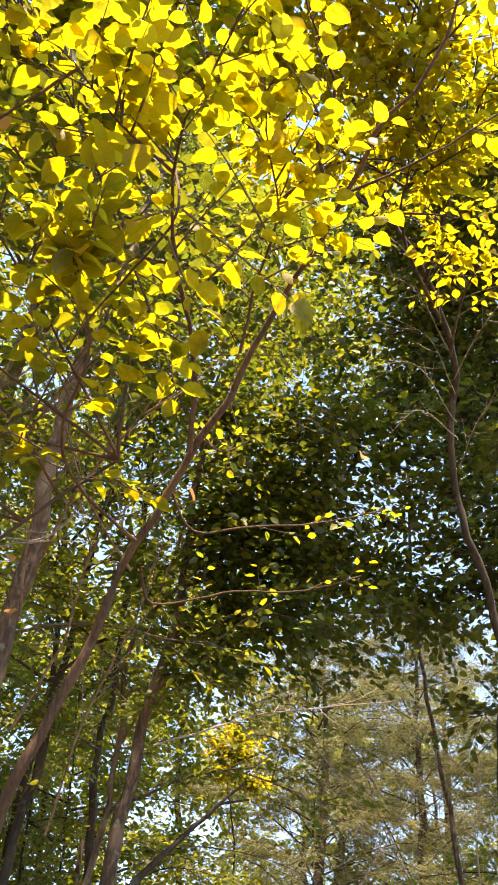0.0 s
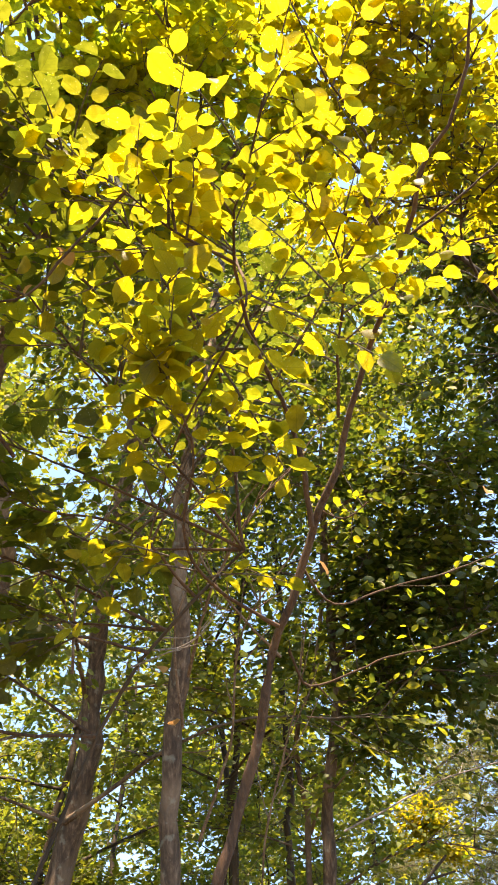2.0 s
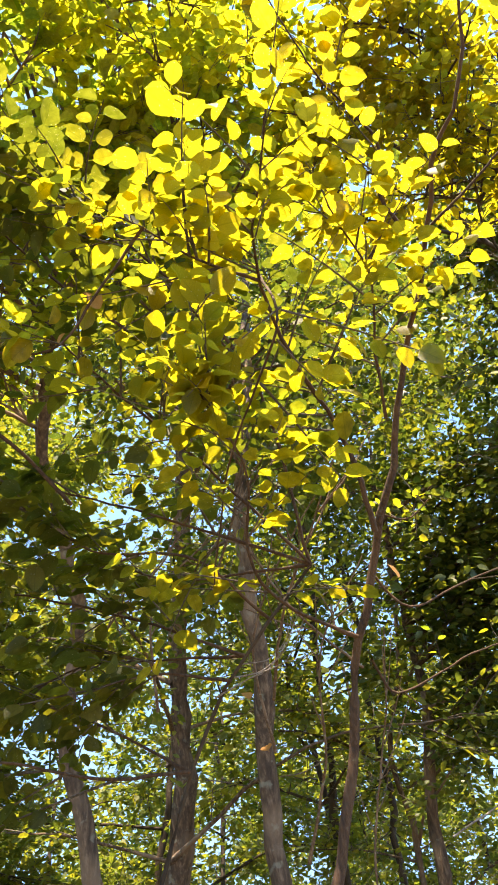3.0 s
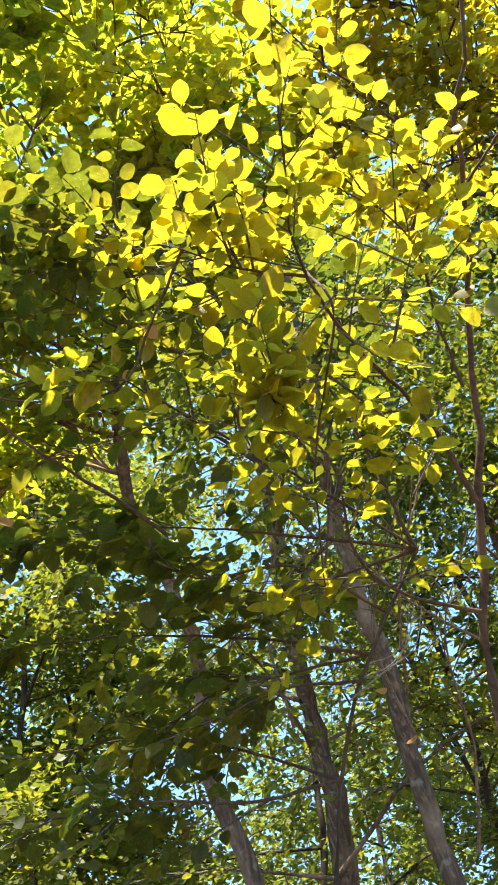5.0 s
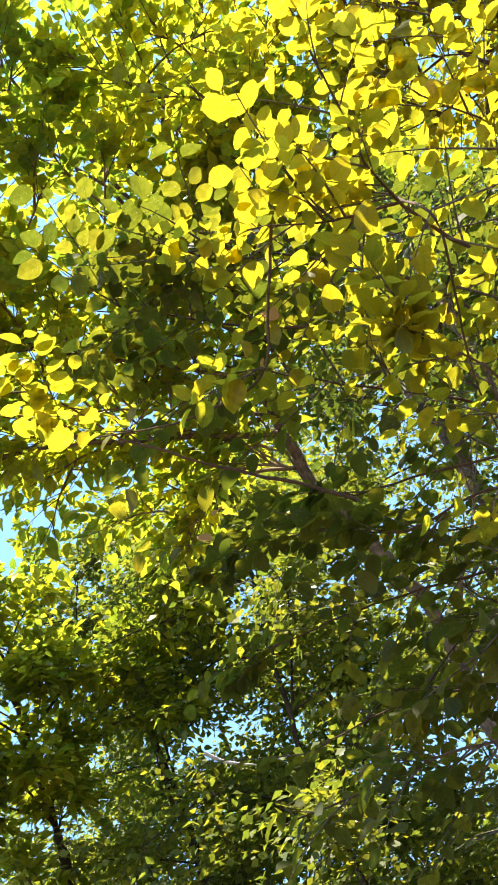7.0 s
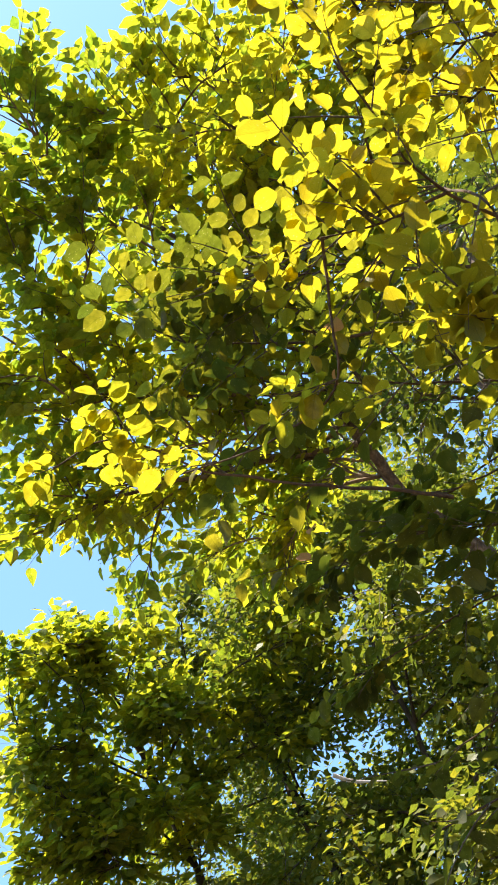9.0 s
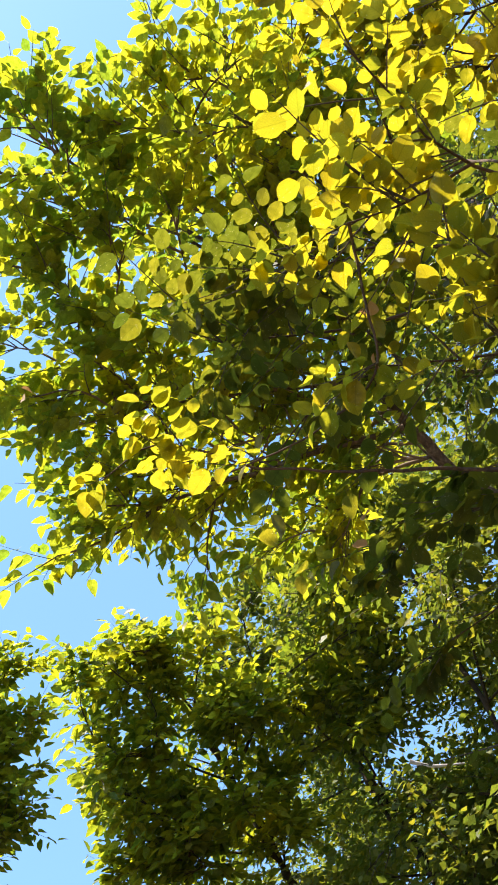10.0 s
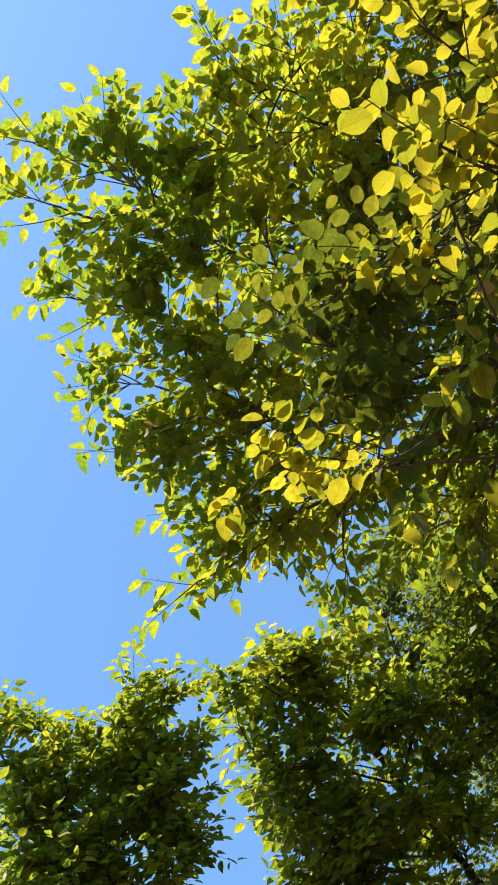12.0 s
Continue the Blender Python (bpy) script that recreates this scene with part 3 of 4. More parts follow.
TREE_C = [(1.57, 4.93, 2.16), (1.46, 4.58, 3.59), (1.31, 4.48, 3.88), (1.22, 4.25, 4.34), (1.12, 3.96, 4.78), (0.92, 3.71, 5.13), (0.67, 3.48, 5.41), (0.43, 3.09, 5.76)]
TIPS_C = [(-0.2, 2.22, 5.22), (0.15, 2.23, 5.21), (0.25, 2.2, 5.23), (0.52, 2.14, 5.24), (0.77, 2.09, 5.22), (-0.12, 2.4, 5.11), (0.11, 2.39, 5.11), (0.4, 2.4, 5.09), (0.53, 2.34, 5.1), (0.81, 2.26, 5.11), (-0.17, 2.61, 4.95), (0.11, 2.51, 5.03), (0.44, 2.5, 5.01), (0.6, 2.5, 4.98), (0.74, 2.47, 4.98), (-0.09, 2.66, 4.92), (0.21, 2.73, 4.85), (0.35, 2.68, 4.88), (0.6, 2.65, 4.87), (0.88, 2.54, 4.89)] + [(-0.04, 2.38, 5.30), (0.28, 2.46, 5.23), (0.47, 2.32, 5.31), (0.76, 2.28, 5.29), (0.92, 2.52, 5.09), (0.17, 2.74, 5.04), (0.53, 2.65, 5.07), (-0.15, 2.56, 5.17), (0.67, 2.53, 5.14), (0.20, 1.95, 5.54), (0.62, 1.90, 5.52), (1.11, 2.28, 5.19), (-0.16, 2.07, 5.48)] + [(0.14, 2.05, 5.4), (0.3, 2.22, 5.41), (0.45, 2.18, 5.3), (0.22, 2.13, 5.55), (0.41, 2.12, 5.43), (0.16, 2.07, 5.48), (0.34, 2.09, 5.46), (0.25, 2.29, 5.59), (0.82, 2.97, 5.01), (1.01, 3.09, 5.0), (1.14, 3.25, 4.94), (0.96, 3.29, 4.96)]
edge_tree("broadleaf_tree", TREE_C, 0.042, TIPS_C, "tall dark-trunked tree with sunlit yellow-green leaves", 22, 0.066, 0.62, LEAF_NEAR, 8, 0.4, 9, 250, (0.6, 2.2), 0.6, fork=True, rank=0.8, flat=0.4)

TREE_E = [(-6.89, 1.69, 4.56), (-6.49, 1.51, 5.42), (-6.12, 1.44, 6.01), (-5.71, 1.48, 6.50)]
CROWN_E = [(-4.93, 0.65, 5.89), (-5.12, 0.46, 5.02), (-4.77, 1.8, 5.75), (-5.1, 1.59, 4.71)]
EDGE_E = [(-4.75, 1.57, 6.01), (-4.67, 1.76, 6.02), (-4.57, 1.81, 5.96), (-4.65, 1.6, 5.81), (-4.83, 0.99, 5.94), (-4.95, 1.14, 5.92), (-4.75, 1.41, 5.91), (-4.84, 0.62, 6.28), (-4.89, 0.73, 6.22), (-4.94, 0.61, 6.03), (-4.9, 0.32, 6.11), (-4.94, 0.12, 5.77), (-5.01, 0.19, 5.37), (-4.88, 1.79, 5.29), (-4.81, 1.82, 5.53)]
edge_tree("broadleaf_tree", TREE_E, 0.06, spread_tips(CROWN_E, 6, 8, 7) + EDGE_E, "bushy green tree with a pointed top", 23, 0.092, 0.55, LEAF_EDGE, 12, 0.28, 10, 0, (-4, 1), 0.3, 0.05, fork=True, leafy=1.0, fine=True, first=0.15, lean=0.7, up=0.2, flat=0.5)

TREE_F = [(-6.39, 4.54, 4.28), (-6.17, 4.15, 5.24), (-5.95, 3.89, 5.84), (-5.69, 3.65, 6.36)]
TIPS_F = [(-5.04, 2.76, 6.53), (-5.39, 2.91, 6.65), (-5.64, 2.81, 6.44), (-5.86, 2.87, 6.15), (-5.29, 3.29, 6.53), (-5.02, 3.68, 6.52), (-6.07, 2.92, 6.05), (-5.48, 3.33, 6.3), (-5.3, 3.71, 6.23), (-5.56, 3.87, 5.99), (-6.02, 3.18, 5.94), (-6.0, 3.57, 5.65), (-5.74, 4.03, 5.61), (-5.27, 4.32, 5.92), (-4.74, 4.64, 6.2), (-5.8, 4.34, 5.18), (-6.3, 3.08, 5.62), (-6.22, 3.63, 5.26), (-4.2, 4.91, 6.21), (-5.05, 4.89, 5.57), (-6.28, 2.91, 5.77), (-6.5, 2.89, 5.44), (-6.48, 3.3, 5.12), (-6.3, 3.86, 4.89)]
edge_tree("broadleaf_tree", TREE_F, 0.1, around(TIPS_F + [(-5.67, 2.88, 5.89), (-5.4, 3.12, 6.07), (-5.9, 2.91, 5.56), (-5.7, 3.26, 5.59), (-5.29, 3.68, 5.77), (-5.91, 3.25, 5.27), (-5.62, 3.77, 5.23)], 2, 0.15, 8), "dense green tree with yellow sprays at its edge", 24, 0.12, 0.55, LEAF_EDGE, 9, 0.34, 10, 0, (-4, 3), 0.3, 0.05, fork=True, leafy=1.3, fine=True, first=0.15, lean=0.7, up=0.2, flat=0.5)

TREE_G = [(-6.71, 5.99, 4.60), (-6.38, 5.74, 5.62), (-6.12, 5.49, 6.30), (-5.73, 5.28, 6.98)]
TIPS_G = [(-4.88, 4.67, 7.48), (-4.64, 5.06, 7.36), (-4.39, 5.38, 7.25), (-5.24, 4.48, 7.33), (-5.53, 4.42, 7.10), (-5.20, 4.88, 7.03), (-4.86, 5.27, 6.98), (-5.65, 4.66, 6.77), (-5.44, 5.07, 6.61), (-5.73, 5.15, 6.20), (-5.93, 4.46, 6.64), (-6.11, 4.73, 6.17), (-6.18, 4.99, 5.77), (-5.80, 4.14, 7.04), (-5.05, 5.51, 6.56), (-4.36, 5.70, 6.96)]
edge_tree("broadleaf_tree", TREE_G, 0.09, around(TIPS_G, 1, 0.3, 9), "thickly leaved green tree among the others", 25, 0.1, 0.55, LEAF_GREEN, 13, 0.45, 11, 0, (-4, 4), 0.3, 0.15, fork=True, fine=True, first=0.1)

# ---- trees deeper in the wood ----
def wood_tree(trunk, r, top, spread, label, seed, count=55, limbs=18, material=LEAF_GREEN, leaf=0.075, low=2.2, length=0.8, per_twig=12, bark=BARK_DARK):
    """A forest tree: its trunk runs through the given points to the top; the crown's limbs spread round it."""
    rng = np.random.default_rng(seed)
    x, y = trunk[-1][:2]
    tips = []
    for k in range(limbs):
        h = low + (top - low) * (k + rng.random()) / limbs
        wide = spread * (0.55 + 0.45 * math.sin(math.pi * min(1, (h - low) / (top - low) * 0.9 + 0.12)))
        a = k * 2.4 + rng.uniform(-0.5, 0.5)
        rr = wide * rng.uniform(0.55, 1.1)
        tips.append((x + rr * math.cos(a), y + rr * math.sin(a), h + rng.uniform(0, 0.5)))
    points = list(trunk)
    if points[-1][2] < top * 0.9:
        points.append((x + rng.uniform(-0.4, 0.4), y + rng.uniform(-0.4, 0.4), top * 0.95))
    return edge_tree("bush" if top < 5 else "forest_tree", points, r, tips, label, seed, leaf, 0.6, material, count, length, per_twig, 0, (0, 0), 0.15, 0.0, bark, 1.0, "trees of the wood", first=0.15, joints=4)


# these crowns' shade is mostly in their darkened leaf colour
SPREADING = [(-0.62, 6.45, 2.09), (-0.55, 6.39, 2.68), (-0.50, 6.27, 3.23), (-0.42, 6.16, 3.62), (-0.39, 5.86, 4.39), (-0.33, 5.33, 5.31)]
SPREADING_TIPS = [(0.01, 5.85, 4.20), (0.23, 5.75, 4.41), (0.48, 5.89, 4.05), (0.61, 5.76, 4.32), (0.88, 5.82, 4.11), (1.01, 5.66, 4.41), (1.23, 5.75, 4.12), (0.18, 6.01, 3.80), (0.62, 5.97, 3.83), (0.70, 5.56, 4.69), (0.27, 5.55, 4.78), (1.05, 5.46, 4.77), (1.34, 5.48, 4.63), (-0.00, 5.63, 4.64), (0.49, 5.37, 5.04), (0.86, 5.32, 5.05), (1.22, 5.25, 5.05), (1.56, 5.34, 4.77), (1.63, 5.55, 4.34), (1.55, 5.74, 3.98), (1.01, 5.89, 3.89), (-0.05, 6.07, 3.63), (-0.30, 5.93, 3.98), (-0.10, 5.38, 5.07), (-0.34, 5.60, 4.68)] + [(1.09, 5.87, 5.06), (1.38, 6.01, 4.91), (1.17, 6.09, 4.63), (1.5, 6.18, 4.52), (1.31, 6.1, 4.32), (0.97, 6.18, 4.27)]
edge_tree("forest_tree", SPREADING, 0.075, SPREADING_TIPS, "dark-trunked woodland tree with a broad shaded crown", 39, 0.085, 0.6, LEAF_WOOD_SHADED, 29, 0.65, 12, 0, (0, 0), 0.3, 0.3, BARK_MID, 1.0, "trees of the wood")

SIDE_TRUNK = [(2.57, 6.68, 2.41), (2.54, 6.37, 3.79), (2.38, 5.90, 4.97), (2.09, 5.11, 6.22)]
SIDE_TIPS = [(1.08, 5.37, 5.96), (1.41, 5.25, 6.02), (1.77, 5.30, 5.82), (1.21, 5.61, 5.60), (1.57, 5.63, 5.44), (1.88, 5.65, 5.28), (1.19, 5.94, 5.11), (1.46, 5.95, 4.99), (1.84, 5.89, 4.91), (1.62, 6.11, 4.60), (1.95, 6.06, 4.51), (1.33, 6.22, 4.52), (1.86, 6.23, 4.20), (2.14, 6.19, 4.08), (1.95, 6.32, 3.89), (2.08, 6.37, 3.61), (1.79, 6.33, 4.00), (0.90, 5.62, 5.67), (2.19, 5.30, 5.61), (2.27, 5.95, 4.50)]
edge_tree("forest_tree", SIDE_TRUNK, 0.08, SIDE_TIPS, "woodland tree with low spreading shaded boughs", 38, 0.085, 0.6, LEAF_WOOD_SHADED, 30, 0.6, 12, 0, (0, 0), 0.2, 0.25, BARK_DARK, 1.0, "trees of the wood")

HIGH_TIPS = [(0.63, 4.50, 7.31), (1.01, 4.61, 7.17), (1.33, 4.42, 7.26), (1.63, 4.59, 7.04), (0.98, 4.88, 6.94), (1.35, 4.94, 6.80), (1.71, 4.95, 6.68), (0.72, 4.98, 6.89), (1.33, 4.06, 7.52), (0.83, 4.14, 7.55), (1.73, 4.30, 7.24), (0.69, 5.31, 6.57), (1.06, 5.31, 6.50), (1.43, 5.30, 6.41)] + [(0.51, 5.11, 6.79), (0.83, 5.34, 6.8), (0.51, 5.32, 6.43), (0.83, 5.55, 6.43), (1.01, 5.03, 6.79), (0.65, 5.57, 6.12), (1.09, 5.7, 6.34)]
edge_tree("forest_tree", [(3.04, 6.91, 2.47), (3.04, 6.42, 4.31), (2.70, 5.64, 5.92), (2.21, 4.71, 7.14)], 0.08, HIGH_TIPS, "tall woodland tree with a shaded high crown", 37, 0.085, 0.6, LEAF_WOOD_SHADED, 33, 0.6, 12, 0, (0, 0), 0.4, 0.25, BARK_DARK, 1.0, "trees of the wood")

WOOD = [
    ([(-0.89, 7.43, 2.15), (-0.77, 7.29, 3.16), (-0.74, 7.10, 3.90), (-0.56, 6.86, 4.58)], 0.035, 8.0, 1.8),
    ([(2.32, 8.64, 2.55), (2.19, 8.56, 3.33), (2.01, 8.42, 4.07), (1.85, 8.25, 4.68)], 0.032, 10.5, 1.8, 5.2),
    ([(-2.23, 5.67, 2.81), (-2.11, 5.59, 3.28), (-1.98, 5.33, 4.10), (-1.79, 5.07, 4.71)], 0.11, 9.5, 2.4),
    ([(-1.18, 4.37, 2.46), (-1.16, 4.28, 2.87), (-1.13, 4.10, 3.38), (-1.10, 4.01, 3.57)], 0.075, 7.5, 1.4, 3.9),
]
for k, (trunk, r, top, spread, *low) in enumerate(WOOD):
    wood_tree(trunk, r, top, spread, "grey-brown trunked woodland tree with small green leaves", 40 + k, 40, material=LEAF_WOOD_SHADED if k == 3 else LEAF_GREEN, low=low[0] if low else 2.6, bark=BARK_MID)

# az (degrees left of straight ahead), distance, top, spread
BACK = [(-32, 8.5, 12, 2.8, 1.5), (-25.5, 7.6, 11.5, 2.8, 5.6), (45, 7.8, 8.6, 2.0, 2.0), (38, 7.0, 7.6, 1.8, 2.0), (-23, 8.0, 12.5, 3.4, 4.6), (5, 9.0, 13, 3.2, 5.4), (13, 7.6, 11, 2.0, 3.4), (12, 10.5, 13.5, 2.8, 4.0), (22, 9.0, 12, 2.6, 1.5),
        (33, 8.5, 9.5, 2.6, 1.5), (42, 10, 8.0, 2.8, 1.5), (52, 11.5, 7.5, 2.8, 1.5), (62, 12, 7.5, 2.8, 1.2), (72, 11.5, 6.0, 2.6, 1.2), (84, 11, 6.4, 2.6, 1.2), (96, 9.5, 6.5, 2.6, 1.2)]
BACK += [(8, 15, 14, 3.6, 0.8), (18, 14.5, 13, 3.4, 0.8), (29, 15, 12, 3.6, 0.8), (40, 15.5, 10, 3.6, 0.8), (51, 16, 9, 3.6, 0.8), (64, 17, 8.5, 3.8, 0.8), (78, 16, 7.5, 3.6, 0.8)]
for k, (az, d, top, spread, low) in enumerate(BACK):
    a = radians(az)
    x, y = -d * math.sin(a), d * math.cos(a)
    rng = np.random.default_rng(70 + k)
    trunk = [(x, y, 0.6), (x + rng.uniform(-0.2, 0.2), y, 2.5), (x + rng.uniform(-0.4, 0.4), y, top * 0.5)]
    # the crown nearly straight ahead takes the leaf colour with shade in it
    wood_tree(trunk, 0.05, top, spread, "woodland tree with a dense green crown", 80 + k, (27 if 6 < az < 26 else 70 if 26 < az < 60 or az == 5 else 46) if d < 14 else 13 if az < 26 else 46, 20, LEAF_WOOD_SHADED if -20 < az < 8 else LEAF_GREEN, 0.095 if d < 14 else 0.135, low, 0.75, 14)


YELLOW_BUSH = [(0.41, 13.89, 3.32), (0.31, 13.82, 3.84), (0.22, 13.74, 4.30)]
YELLOW_TIPS = [(-0.04, 13.66, 4.67), (0.41, 13.68, 4.55), (0.19, 13.75, 4.22), (0.62, 13.75, 4.18), (0.30, 13.63, 4.78)]
edge_tree("bush", YELLOW_BUSH, 0.03, YELLOW_TIPS, "tall bright yellow bush in the sun", 119, 0.085, 0.6, LEAF_NEAR, 34, 0.42, 12, 0, (0, 0), 0.3)

# low bushes between the trunks
for k, (az, d) in enumerate(((10.5, 10.5), (16, 11), (24, 10), (31, 12), (40, 11.5), (48, 12.5), (57, 12), (-22, 10), (5, 12.5), (8, 11), (12.5, 14), (66, 12.5))):
    a = radians(az)
    x, y = -d * math.sin(a), d * math.cos(a)
    wood_tree([(x, y, 0.4), (x + 0.1, y, 1.2), (x, y + 0.1, 2.2)], 0.025, 4.6 if az < 13 and az > 0 else 3.4, 1.7, "leafy green bush under the trees", 120 + k, 26 if az < 18 else 44, 14, LEAF_GREEN, 0.092, 0.5, 0.6, 12)

# the far edge of the wood
for k in range(19):
    a = radians(-38 + k * 8)
    rng = np.random.default_rng(150 + k)
    d = rng.uniform(23, 29)
    x, y = -d * math.sin(a), d * math.cos(a)
    if -24 < -38 + k * 8 < 0:
        d = 34
        x, y = -d * math.sin(a), d * math.cos(a)
    wood_tree([(x, y, 0.6), (x + 0.2, y, 2.5), (x, y, 4.5)], 0.12, rng.uniform(8, 10) + (2.5 if k < 8 else 0), 4.2, "distant woodland tree in green leaf", 160 + k, 50, 22, LEAF_GREEN, 0.23, 0.4, 1.3, 14)


# ---- the pale conifer that stands in the sun behind ----
def conifer(x, y, top, spread, seed):
    rng = np.random.default_rng(seed)
    tree = thing("conifer", (x, y, -0.1), "pale green feathery conifer in full sun", "tree")
    trunk = [(x, y, -0.1), (x + 0.1, y, top * 0.5), (x, y, top)]
    rod("trunk", trunk, 0.16, 0.02, BARK_DARK, tree, 12, 40, 0.06, seed)
    lines = []
    for k in range(60):
        h = 0.8 + (top - 1.0) * (k + rng.random()) / 60
        rr = spread * (1 - 0.8 * (h / top) ** 2) * rng.uniform(0.6, 1.1)
        a = k * 2.4
        start = np.array((x, y, h))
        line = limb_line(start, start + (rr * math.cos(a), rr * math.sin(a), 0.25 * rr), rng, 0.1)
        rod("bough", line, 0.02, 0.004, BARK_DARK, tree, 5, 10, 0.05, k)
        lines.append((line, 1.0))
    tl, tr, places, turns, sizes = sprout(lines, rng, 52, 0.5, 26, 0.1, 0.6, 3, -0.05, 0.2, 1.5, 0.3)
    verts, faces = tubes(tl[::4], tr[::4] * 0.6, 3)
    tw = tagged(new("twig_mass", mesh_of("twig_mass", verts, faces, BARK_TWIG)), kind="stuff")
    tw.parent = tree
    fo = tagged(new("foliage", leaf_sheet("foliage", clump_leaf(0.14), places, turns, sizes, NEEDLES)), "soft pale green needles", kind="stuff")
    fo.parent = tree
    at_base(tree)


for x, y, top, seed in ((1.9, 17.0, 7.9, 61), (4.1, 18.5, 9.2, 62), (6.4, 17.0, 8.4, 63), (3.0, 21.5, 10.2, 64), (5.6, 22.0, 10.8, 65)):
    conifer(x, y, top, 3.3, seed)


# ---- dead wood caught among the trees ----
def dead_branch(points, r, label, seed, forks=(), bark=BARK_DEAD):
    ob = thing("dead_branch", points[0], label, "branch", "dead branches")
    rod("stem", points, r, r * 0.35, bark, ob, 8, 20, 0.12, seed)
    for k, f in enumerate(forks):
        rod("fork", f, r * 0.5, r * 0.25, bark, ob, 6, 12, 0.1, seed + 1 + k)
    at_base(ob)


dead_branch([(-3.88, 3.83, 4.27), (-3.84, 3.93, 4.19), (-3.73, 4.09, 4.10)], 0.016, "bare pale broken branch catching the sun", 91)
dead_branch([(-0.39, 5.47, 2.03), (-0.12, 5.45, 2.31), (0.08, 5.42, 2.52), (0.18, 5.40, 2.61)], 0.022, "bare dark broken branch with a stub", 92, [[(0.04, 5.43, 2.49), (0.22, 5.42, 2.53)]], BARK_DARK)
ARCHING = [
    [(-0.34, 4.87, 2.66), (0.10, 4.85, 2.83), (0.55, 4.79, 2.94), (0.94, 4.71, 2.99)],
    [(-0.17, 6.95, 2.44), (0.31, 6.95, 2.42), (0.85, 6.91, 2.29)],
    [(0.63, 6.75, 3.33), (1.07, 6.81, 2.81), (1.36, 6.83, 2.31)],
    [(1.07, 7.22, 3.33), (1.71, 7.25, 2.48)],
    [(2.06, 6.57, 2.89), (1.66, 6.61, 3.21), (1.25, 6.66, 3.35)],
    [(0.87, 7.42, 2.31), (0.67, 7.40, 2.64), (0.52, 7.37, 2.87)],
    [(1.29, 7.86, 2.39), (1.55, 7.75, 2.86), (1.68, 7.67, 3.13), (1.94, 7.55, 3.40)],
]
ARCHING += [
    [(1.69, 7.78, 2.42), (1.46, 7.77, 2.81), (1.33, 7.74, 3.15), (1.24, 7.69, 3.41)],
    [(2.10, 7.26, 2.41), (2.07, 7.19, 2.91), (2.14, 7.08, 3.36)],
    [(0.58, 6.80, 3.15), (0.97, 6.79, 3.02), (1.31, 6.78, 2.77)],
    [(0.20, 6.37, 3.33), (0.55, 6.30, 3.49), (0.99, 6.22, 3.58), (1.32, 6.17, 3.54)],
    [(2.11, 6.65, 3.39), (1.79, 6.83, 3.03), (1.56, 6.95, 2.63)],
    [(-0.73, 2.29, 2.58), (-0.59, 2.31, 2.63), (-0.52, 2.32, 2.65), (-0.44, 2.29, 2.75)],
    [(-0.67, 2.30, 2.63), (-0.59, 2.32, 2.64), (-0.54, 2.32, 2.67), (-0.45, 2.28, 2.77)],
    [(-0.76, 2.70, 2.85), (-0.66, 2.73, 2.86), (-0.60, 2.72, 2.90), (-0.54, 2.68, 3.00)],
]

def side_twigs(line, rng, n=3):
    """Short bare shoots that leave a branch at a slant and bend upward."""
    smooth = smooth_line(line, 20)
    span = np.linalg.norm(smooth[-1] - smooth[0])
    out = []
    for k in range(n):
        i = int(5 + 11 * (k + rng.random()) / n)
        way = unit(smooth[i + 1] - smooth[i - 1]) * 0.7 + rng.normal(0, 0.45, 3)
        reach = span * rng.uniform(0.12, 0.26)
        a = smooth[i]
        out.append([tuple(a), tuple(a + way * reach * 0.5), tuple(a + way * reach + np.array((0, 0, 0.15 * reach)))])
    return out


for k, line in enumerate(ARCHING):
    dead_branch(line, 0.006 if k < 12 else 0.003, "thin bare arching branch without leaves", 200 + 9 * k, side_twigs(line, np.random.default_rng(300 + k), 6 if k < 12 else 3), BARK_TWIG if k % 2 and k < 12 else BARK_BARE)

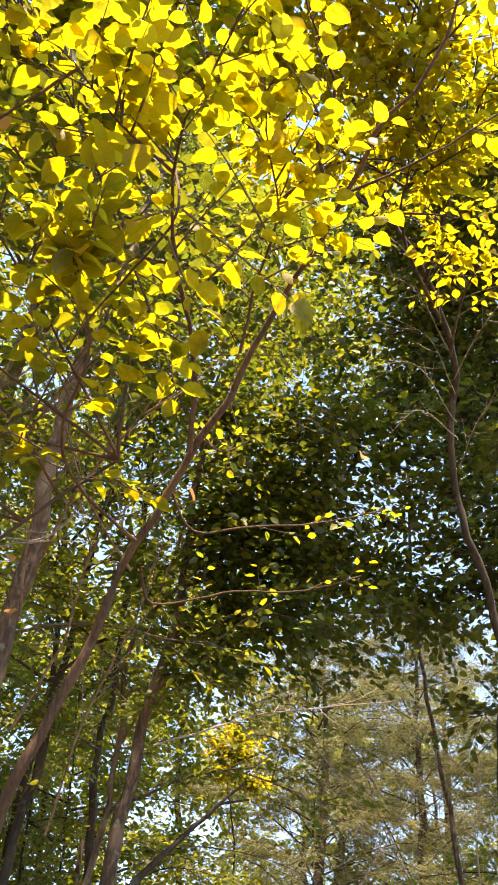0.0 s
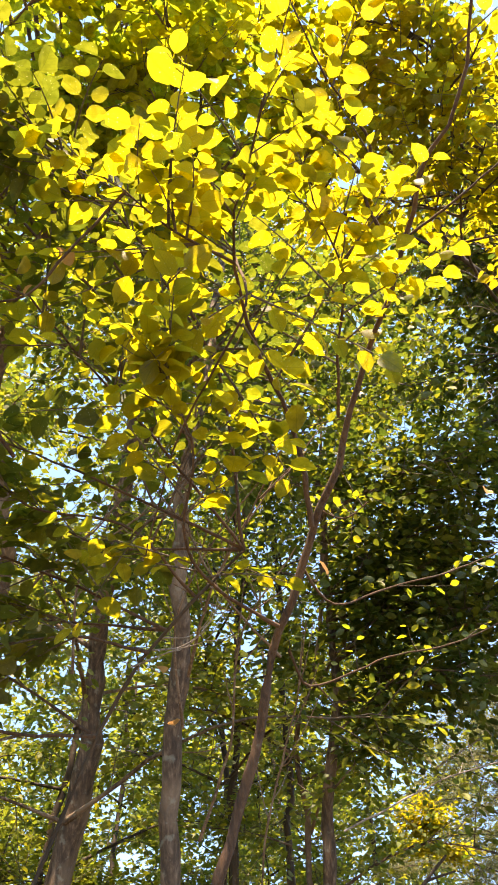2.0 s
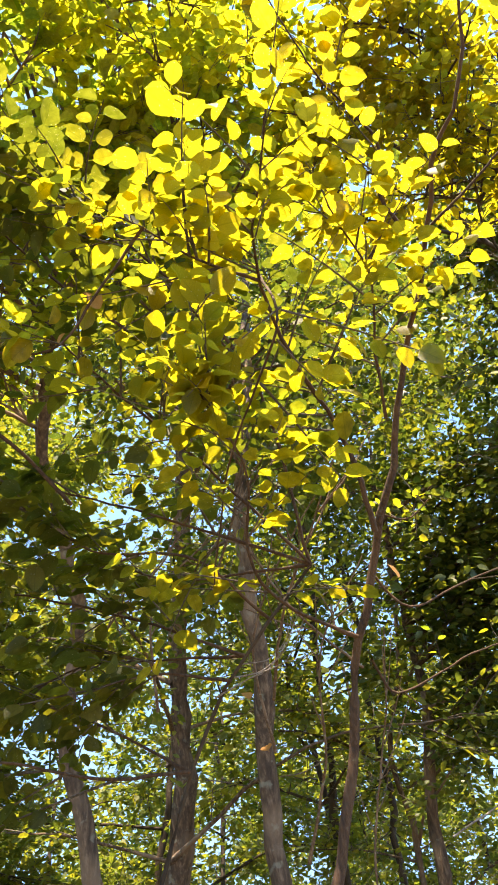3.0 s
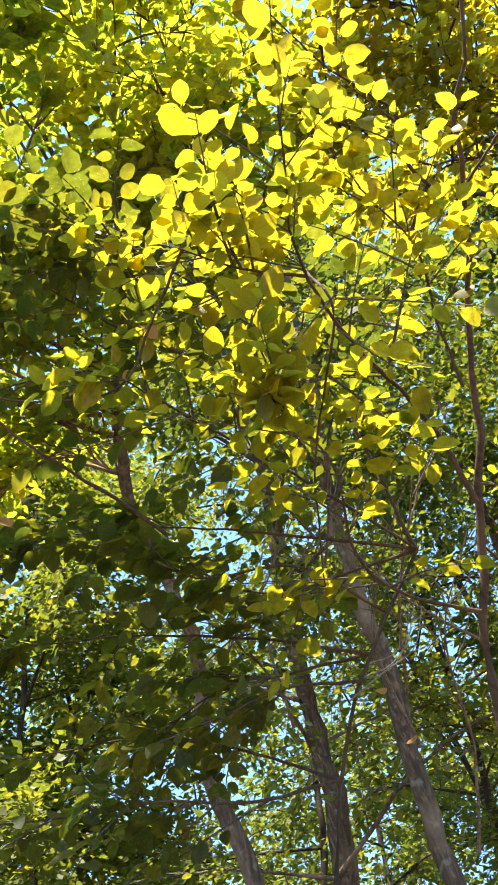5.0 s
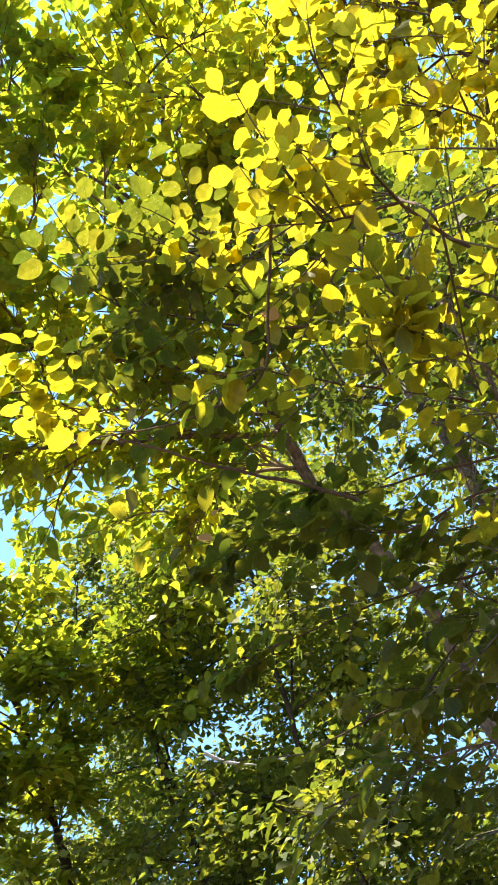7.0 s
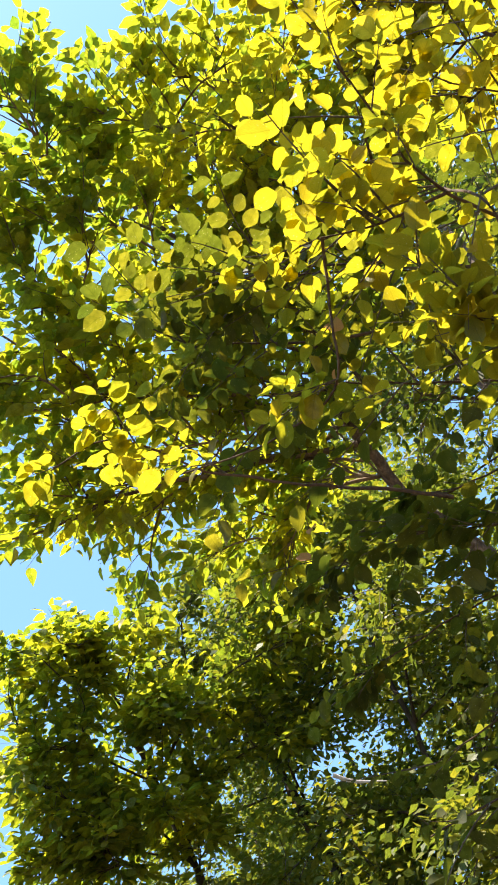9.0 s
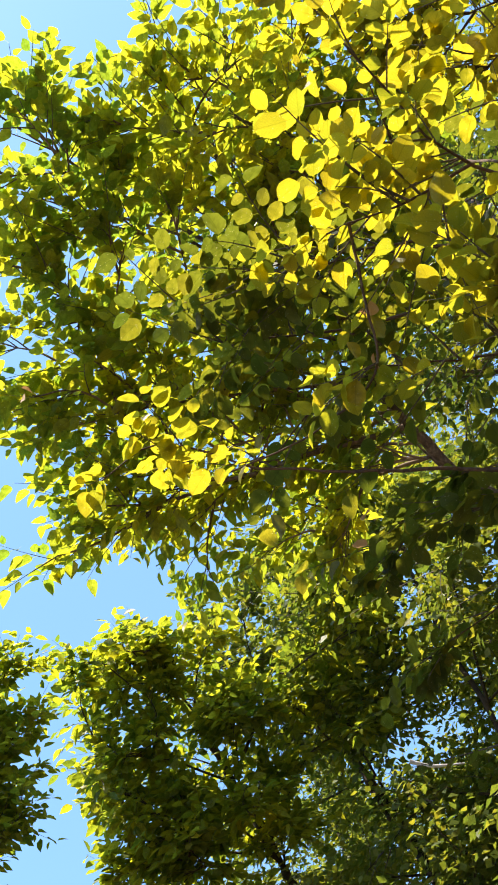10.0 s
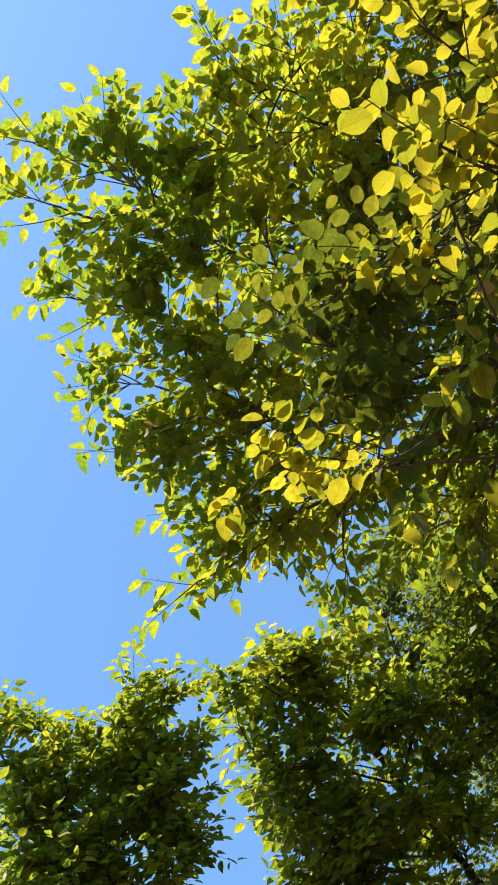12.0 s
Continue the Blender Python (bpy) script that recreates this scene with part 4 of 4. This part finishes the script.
# ---- leafless brown shoots among the near stems ----
BRUSHWOOD = [
    [(-0.64, 2.62, 2.67), (-0.55, 2.46, 2.82), (-0.34, 2.25, 3.05), (-0.21, 2.07, 3.16)],
    [(-0.81, 2.6, 3.09), (-0.65, 2.42, 3.25), (-0.52, 2.19, 3.43), (-0.49, 2.02, 3.55)],
    [(-0.72, 3.14, 2.29), (-0.58, 2.99, 2.58), (-0.5, 2.79, 2.87), (-0.26, 2.59, 3.08)],
    [(-0.4, 3.11, 2.91), (-0.56, 2.91, 3.06), (-0.68, 2.64, 3.27), (-0.77, 2.43, 3.36)],
    [(-0.6, 3.53, 2.01), (-0.52, 3.37, 2.37), (-0.36, 3.18, 2.74), (-0.28, 2.98, 2.99)],
    [(-1.46, 2.85, 2.78), (-1.24, 2.68, 3.1), (-0.94, 2.57, 3.28), (-0.7, 2.4, 3.45)],
    [(-0.76, 3.04, 2.65), (-0.73, 2.8, 2.98), (-0.55, 2.63, 3.17), (-0.34, 2.46, 3.3)],
    [(-1.21, 3.07, 2.91), (-1.09, 2.82, 3.25), (-0.8, 2.71, 3.39), (-0.52, 2.59, 3.48)],
]
for k, line in enumerate(BRUSHWOOD):
    dead_branch(line, 0.006, "slender reddish-brown leafless branch with fine twigs", 400 + 9 * k, side_twigs(line, np.random.default_rng(500 + k), 8), BARK_SHOOT)
SIDE_SHOOTS = [
    [(1.08, 3.76, 4.94), (0.79, 3.62, 5.03), (0.55, 3.54, 5.01)],
    [(1.12, 3.88, 4.79), (1.22, 3.7, 4.81), (1.27, 3.52, 4.84)],
    [(1.03, 3.69, 5.04), (0.7, 3.48, 5.19), (0.49, 3.37, 5.19)],
    [(1.16, 4.01, 4.61), (0.85, 3.9, 4.69), (0.59, 3.9, 4.6)],
    [(1.21, 4.15, 4.4), (1.28, 3.98, 4.43), (1.35, 3.79, 4.48)],
    [(1.18, 4.08, 4.51), (0.94, 4.05, 4.47), (0.78, 4.08, 4.3)],
    [(1.13, 3.58, 5.13), (0.88, 3.43, 5.2), (0.7, 3.24, 5.28)],
    [(1.15, 3.91, 4.74), (0.95, 3.8, 4.79), (0.71, 3.69, 4.83)],
]
C_SPINE = smooth_line(base_at(TREE_C), 80)
for k, line in enumerate(SIDE_SHOOTS):
    line = [tuple(nearest_on(C_SPINE, np.array(line[0]) - (0, 0, 0.1), 0.1, 1.0))] + line[1:]
    dead_branch(line, 0.0035, "thin bare pale-brown branch by a dark trunk", 600 + 9 * k, side_twigs(line, np.random.default_rng(700 + k), 7), BARK_BARE)
